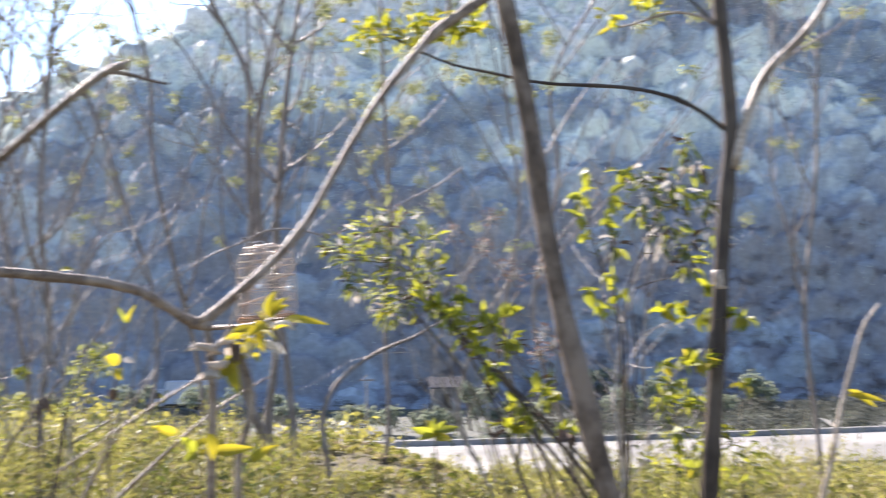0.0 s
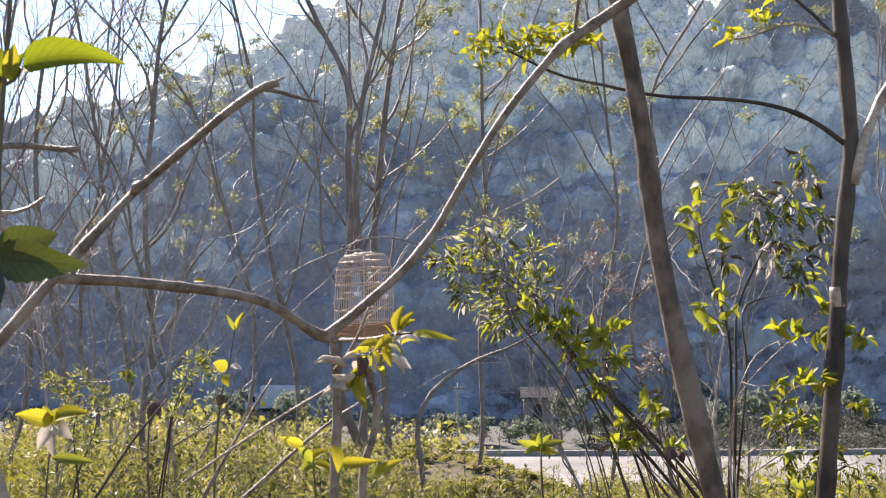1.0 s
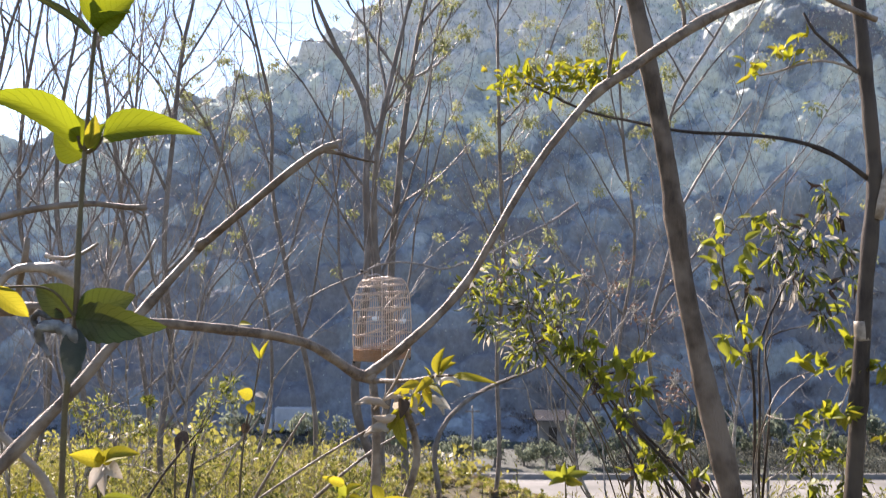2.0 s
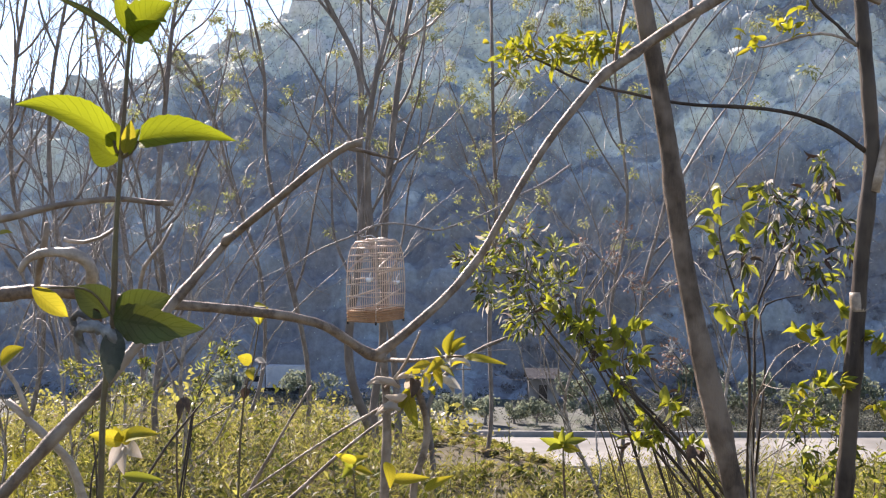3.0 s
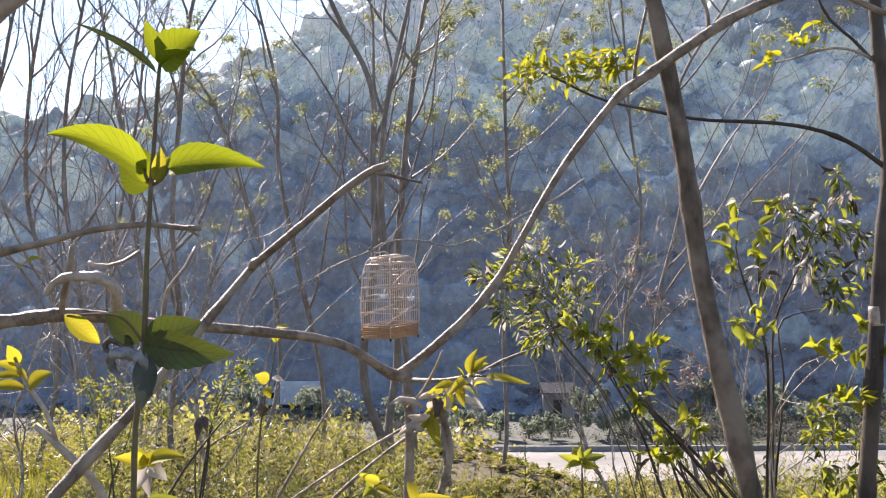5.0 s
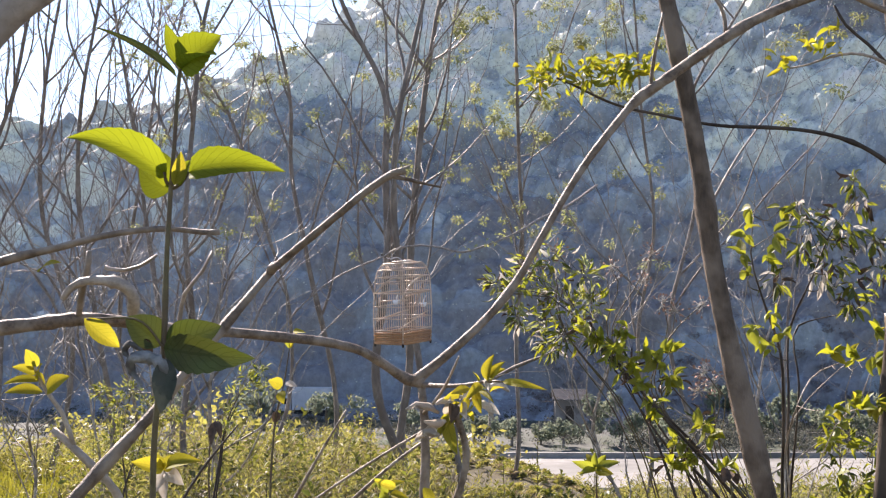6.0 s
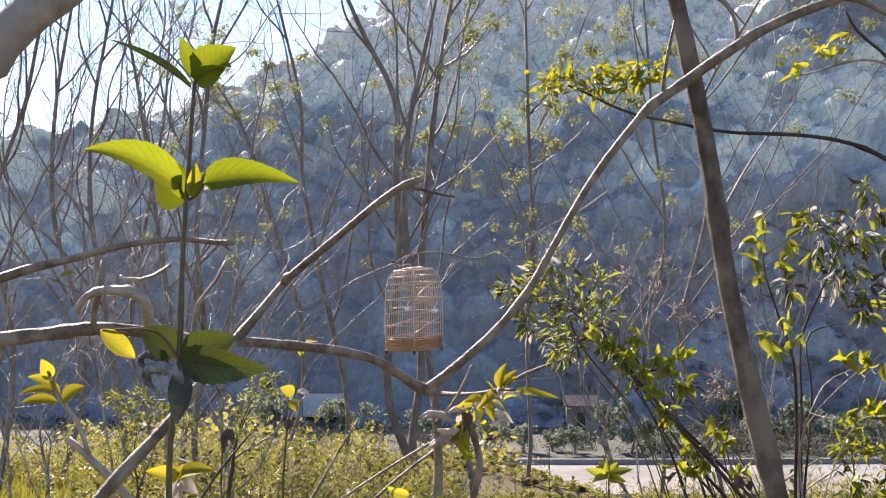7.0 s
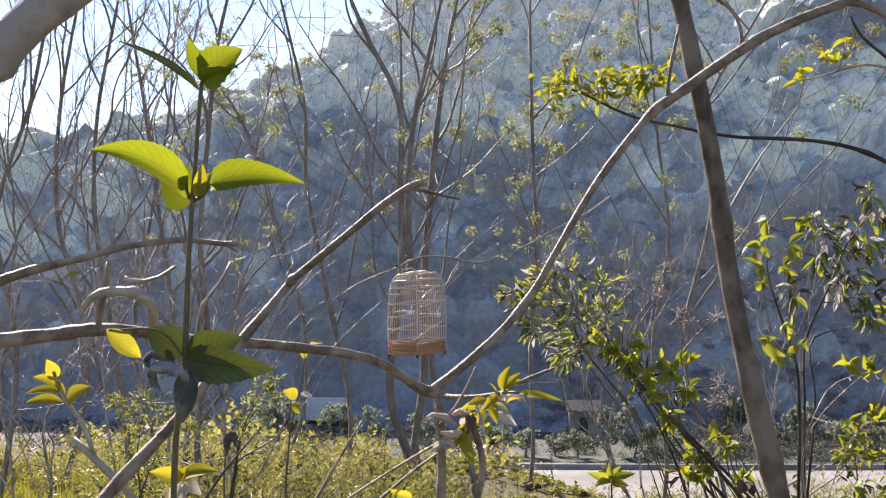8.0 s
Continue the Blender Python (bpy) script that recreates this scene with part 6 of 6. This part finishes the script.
sprig_plant("young_plant", "young plant with a star of sunlit green leaves", [(0.250, 2.413, 1.152), (0.245, 2.411, 1.218), (0.243, 2.409, 1.274)], 0.005,
            [((0.243, 2.409, 1.274), (0.194, 2.389, 1.293), 0.022, G), ((0.243, 2.409, 1.274), (0.289, 2.389, 1.292), 0.022, G), ((0.243, 2.409, 1.276), (0.226, 2.429, 1.303), 0.02, Y), ((0.243, 2.409, 1.276), (0.265, 2.429, 1.301), 0.02, G), ((0.243, 2.409, 1.274), (0.206, 2.369, 1.269), 0.02, G), ((0.243, 2.409, 1.274), (0.274, 2.369, 1.271), 0.02, Y), ((0.243, 2.409, 1.279), (0.242, 2.408, 1.310), 0.016, G)], 95)
sprig_plant("bare_stalk", "pale bare forked stalk with a few leaves", [(0.963, 2.293, 1.136), (0.983, 2.288, 1.221), (1.005, 2.283, 1.328), (1.027, 2.278, 1.413), (1.051, 2.273, 1.487), (1.077, 2.270, 1.521)], 0.009,
            [((1.016, 2.281, 1.349), (1.088, 2.276, 1.335), 0.016, Y), ((1.016, 2.281, 1.359), (1.069, 2.277, 1.325), 0.02, Y), ((0.994, 2.285, 1.285), (0.962, 2.287, 1.307), 0.01, D)], 96, BARK_PALE)
sprig_plant("low_sprout", "low sprout of broad yellow-green leaves", [(-0.100, 1.508, 1.299), (-0.103, 1.507, 1.341), (-0.106, 1.507, 1.368)], 0.003,
            [((-0.106, 1.507, 1.368), (-0.123, 1.486, 1.388), 0.016, G), ((-0.106, 1.507, 1.368), (-0.085, 1.486, 1.384), 0.016, Y), ((-0.106, 1.507, 1.365), (-0.118, 1.487, 1.358), 0.016, G), ((-0.104, 1.507, 1.365), (-0.080, 1.487, 1.363), 0.014, Y)], 97)
sprig_plant("low_sprout", "low sprout of broad yellow-green leaves", [(0.955, 3.017, 0.998), (0.944, 3.015, 1.067), (0.935, 3.014, 1.109)], 0.004,
            [((0.935, 3.014, 1.109), (0.887, 2.993, 1.132), 0.03, G), ((0.935, 3.014, 1.109), (0.977, 2.993, 1.129), 0.03, G), ((0.935, 3.014, 1.106), (0.908, 2.994, 1.087), 0.03, Y)], 98)

sprig_plant("bare_stalk", "thin bare brown stalk leaning among weeds", [(-0.2362, 1.6000, 1.3415), (-0.2172, 1.6000, 1.3762), (-0.1938, 1.6000, 1.4176), (-0.1681, 1.6000, 1.4598)], 0.0042, [], 99, BARK_BROWN)
sprig_plant("bare_stalk", "thin bare brown stalk leaning among weeds", [(-0.1581, 1.5000, 1.3516), (-0.1167, 1.5000, 1.3897), (-0.0683, 1.5000, 1.4273), (-0.0185, 1.5000, 1.4560)], 0.0042, [], 100, BARK_BROWN)
sprig_plant("bare_stalk", "thin dark stalk leaning among weeds", [(-0.4533, 1.9000, 1.2910), (-0.4230, 1.9000, 1.3393), (-0.3925, 1.9000, 1.3781), (-0.3663, 1.9000, 1.4099)], 0.004, [], 101, BARK_DARK)

# ---- the valley: trees, a hut, a parked truck and a pole ----
def valley_tree(x, y, height, width, seed):
    rng = random.Random(seed)
    g = VALLEY if y > 60 else ground_z(x, y)
    t = thing("valley_tree", (x, y, g), "round green tree on the valley floor, lit from behind", "tree", "valley trees")
    part("trunk", tube(branch_line(rng, (x, y, g - 0.1), (rng.gauss(0, 0.08), 0, 1), height * 0.6, 0, 0.08, 4), [0.14, 0.05], 7, 0.5, 0.05, rng), BARK_FAR, t)
    for _ in range(4):
        part("limb", tube(branch_line(rng, (x, y, g + height * rng.uniform(0.25, 0.45)), (rng.gauss(0, 1), rng.gauss(0, 1), 1), height * 0.4, 0.1, 0.15, 3), [0.06, 0.02], 5, 0.5), BARK_FAR, t)
    gen = np.random.default_rng(seed)
    n = 7
    c = np.array([(x + gen.normal() * width * 0.3, y + gen.normal() * width * 0.3, g + height * gen.uniform(0.45, 0.85)) for _ in range(n)])
    cloud, out = leaf_cloud(gen, c, np.full(n, width * 0.36), 0.9, 170, 0.13)
    me = quad_mesh("crown", cloud - np.array([x, y, g]), VALLEY_LEAF)
    crown = new("crown", me)
    crown.parent = t
    return t


for k, (way, y, h, w) in enumerate(((0.036, 102, 2.8, 2.6), (0.078, 101, 2.1, 2.4), (0.103, 104, 4.8, 3.3), (0.124, 102, 2.8, 2.8), (0.060, 103, 1.5, 1.8), (0.150, 104, 2.4, 2.6), (0.005, 104, 2.0, 2.6), (-0.115, 112, 3.6, 3.4), (-0.05, 112, 2.4, 2.6), (-0.17, 118, 3.0, 3.4), (-0.24, 112, 3.2, 3.4), (0.23, 108, 3.0, 3.4), (0.29, 110, 2.6, 3.6), (0.26, 116, 3.4, 3.8), (0.34, 114, 3.6, 3.8), (0.21, 122, 3.8, 4.0))):
    valley_tree(way * y, y, h, w, 200 + k)


def truck():
    """A small box truck, seen from the side, its cab toward -x."""
    x, y, g = -17.0, 126.0, VALLEY + 0.02
    t = thing("box_truck", (x, y, g), "small white box truck parked below the mountain", "truck")
    box_part = part("cargo_box", bevelled((x - 1.0, y - 1.0, g + 0.85), (x + 3.0, y + 1.0, g + 3.1), 0.04), WHITE_PAINT, t, smooth=False)
    for k in range(7):
        part("rib", box((x - 0.7 + k * 0.56, y - 1.03, g + 0.95), (x - 0.64 + k * 0.56, y - 1.0, g + 3.0)), WHITE_PAINT, box_part, smooth=False)
    cab = part("cab", bevelled((x - 2.6, y - 0.95, g + 0.55), (x - 1.1, y + 0.95, g + 2.3), 0.18, 3), WHITE_PAINT, t, smooth=False)
    part("side_window", box((x - 2.35, y - 0.97, g + 1.45), (x - 1.5, y - 0.94, g + 2.05)), DARK_GLASS, cab, smooth=False)
    part("windscreen", box((x - 2.63, y - 0.75, g + 1.4), (x - 2.59, y + 0.75, g + 2.1)), DARK_GLASS, cab, smooth=False)
    part("chassis", box((x - 2.3, y - 0.6, g + 0.45), (x + 2.9, y + 0.6, g + 0.85)), RUBBER, t, smooth=False)
    for wx in (x - 1.9, x + 2.0):
        for wy in (y - 0.95, y + 0.75):
            part("wheel", tube([(wx, wy, g + 0.4), (wx, wy + 0.1, g + 0.4), (wx, wy + 0.2, g + 0.4)], [0.4, 0.4], 18, 1, smooth_path=False), RUBBER, t)


truck()


def hut():
    x, y, g = 9.9, 120.0, VALLEY
    h = thing("hut", (x, y, g), "small plastered hut with a grey pitched roof among trees", "hut")
    part("wall", bevelled((x - 1.4, y - 1.3, g - 0.1), (x + 1.4, y + 1.3, g + 2.6), 0.03, 1), PLASTER, h, smooth=False)
    v = [(x - 1.7, y - 1.7, g + 2.5), (x + 1.7, y - 1.7, g + 2.5), (x + 1.7, y, g + 3.4), (x - 1.7, y, g + 3.4), (x - 1.7, y + 1.7, g + 2.5), (x + 1.7, y + 1.7, g + 2.5)]
    v += [(a, b, c + 0.12) for a, b, c in v]
    part("roof", (v, [(0, 1, 2, 3), (3, 2, 5, 4), (6, 9, 8, 7), (9, 10, 11, 8), (0, 6, 7, 1), (4, 5, 11, 10), (0, 3, 9, 6), (3, 4, 10, 9), (1, 7, 8, 2), (2, 8, 11, 5)]), GREY_TILE, h, smooth=False)
    part("door", box((x - 0.4, y - 1.34, g), (x + 0.4, y - 1.29, g + 1.95)), BARK_DARK, h, smooth=False)


hut()
pole = thing("utility_pole", (1.8, 100.0, VALLEY), "pale wooden utility pole beside the road", "pole")
part("post", tube([(1.8, 100, VALLEY - 0.2), (1.81, 100, VALLEY + 2.5), (1.78, 100, VALLEY + 5.2)], [0.11, 0.07], 8, 0.5), BARK_PALE, pole)
part("crossarm", box((1.2, 99.9, VALLEY + 4.7), (2.4, 100.0, VALLEY + 4.82)), BARK_FAR, pole, smooth=False)
for k, (a, y, hgt) in enumerate(((0.098, 22.0, 0.9), (0.106, 21.0, 1.3))):
    x = a * y
    p = thing("fence_post", (x, y, ground_z(x, y)), "short weathered wooden post on the slope", "post", "slope posts")
    part("post", tube([(x, y, ground_z(x, y) - 0.1), (x + 0.02, y, ground_z(x, y) + hgt)], [0.06, 0.05], 8, 0.2, 0.05, random.Random(k)), BARK_FAR, p)


def scrub(name, seed, count, mat, label, y0, y1, size, a0=-0.46, a1=0.46, on_woods=False):
    """Low scrub over the slope and the valley floor, away from the road."""
    rng = np.random.default_rng(seed)
    c, r = [], []
    while len(c) < count:
        y = rng.uniform(y0, y1)
        x = rng.uniform(a0, a1) * y
        if abs(y - road_y(x) + 0.3) < 9.0:
            continue
        q = size * rng.uniform(0.5, 1.4)
        c.append(canopy_point(x / y, y)[0] if on_woods else (x, y, ground_z(x, y) + q * 0.2))
        r.append(q)
    cloud, _ = leaf_cloud(rng, np.array(c), np.array(r), 0.55, 150, 0.05)
    return tagged(new(name, quad_mesh(name, cloud, mat)), label, "scrub", kind="stuff")


scrub("slope_scrub", 301, 300, LEAF_WEED, "dry yellow-green scrub on the slope below", 14, 62, 0.7)
scrub("valley_scrub", 302, 420, VALLEY_LEAF, "low green scrub on the valley floor", 62, 110, 0.7)
scrub("roadside_scrub", 303, 320, VALLEY_DARK, "dark evergreen scrub on the bank beyond the road", 97, 122, 1.9, 0.13, 0.46)
scrub("foot_scrub", 304, 260, VALLEY_DARK, "dark scrub along the foot of the mountain", 104, 130, 1.6, -0.46, 0.10)
scrub("withered_scrub", 305, 480, SCRUB_BROWN, "withered brown scrub at the foot of the mountain", 126, 143, 1.4, 0.04, 0.46, True)
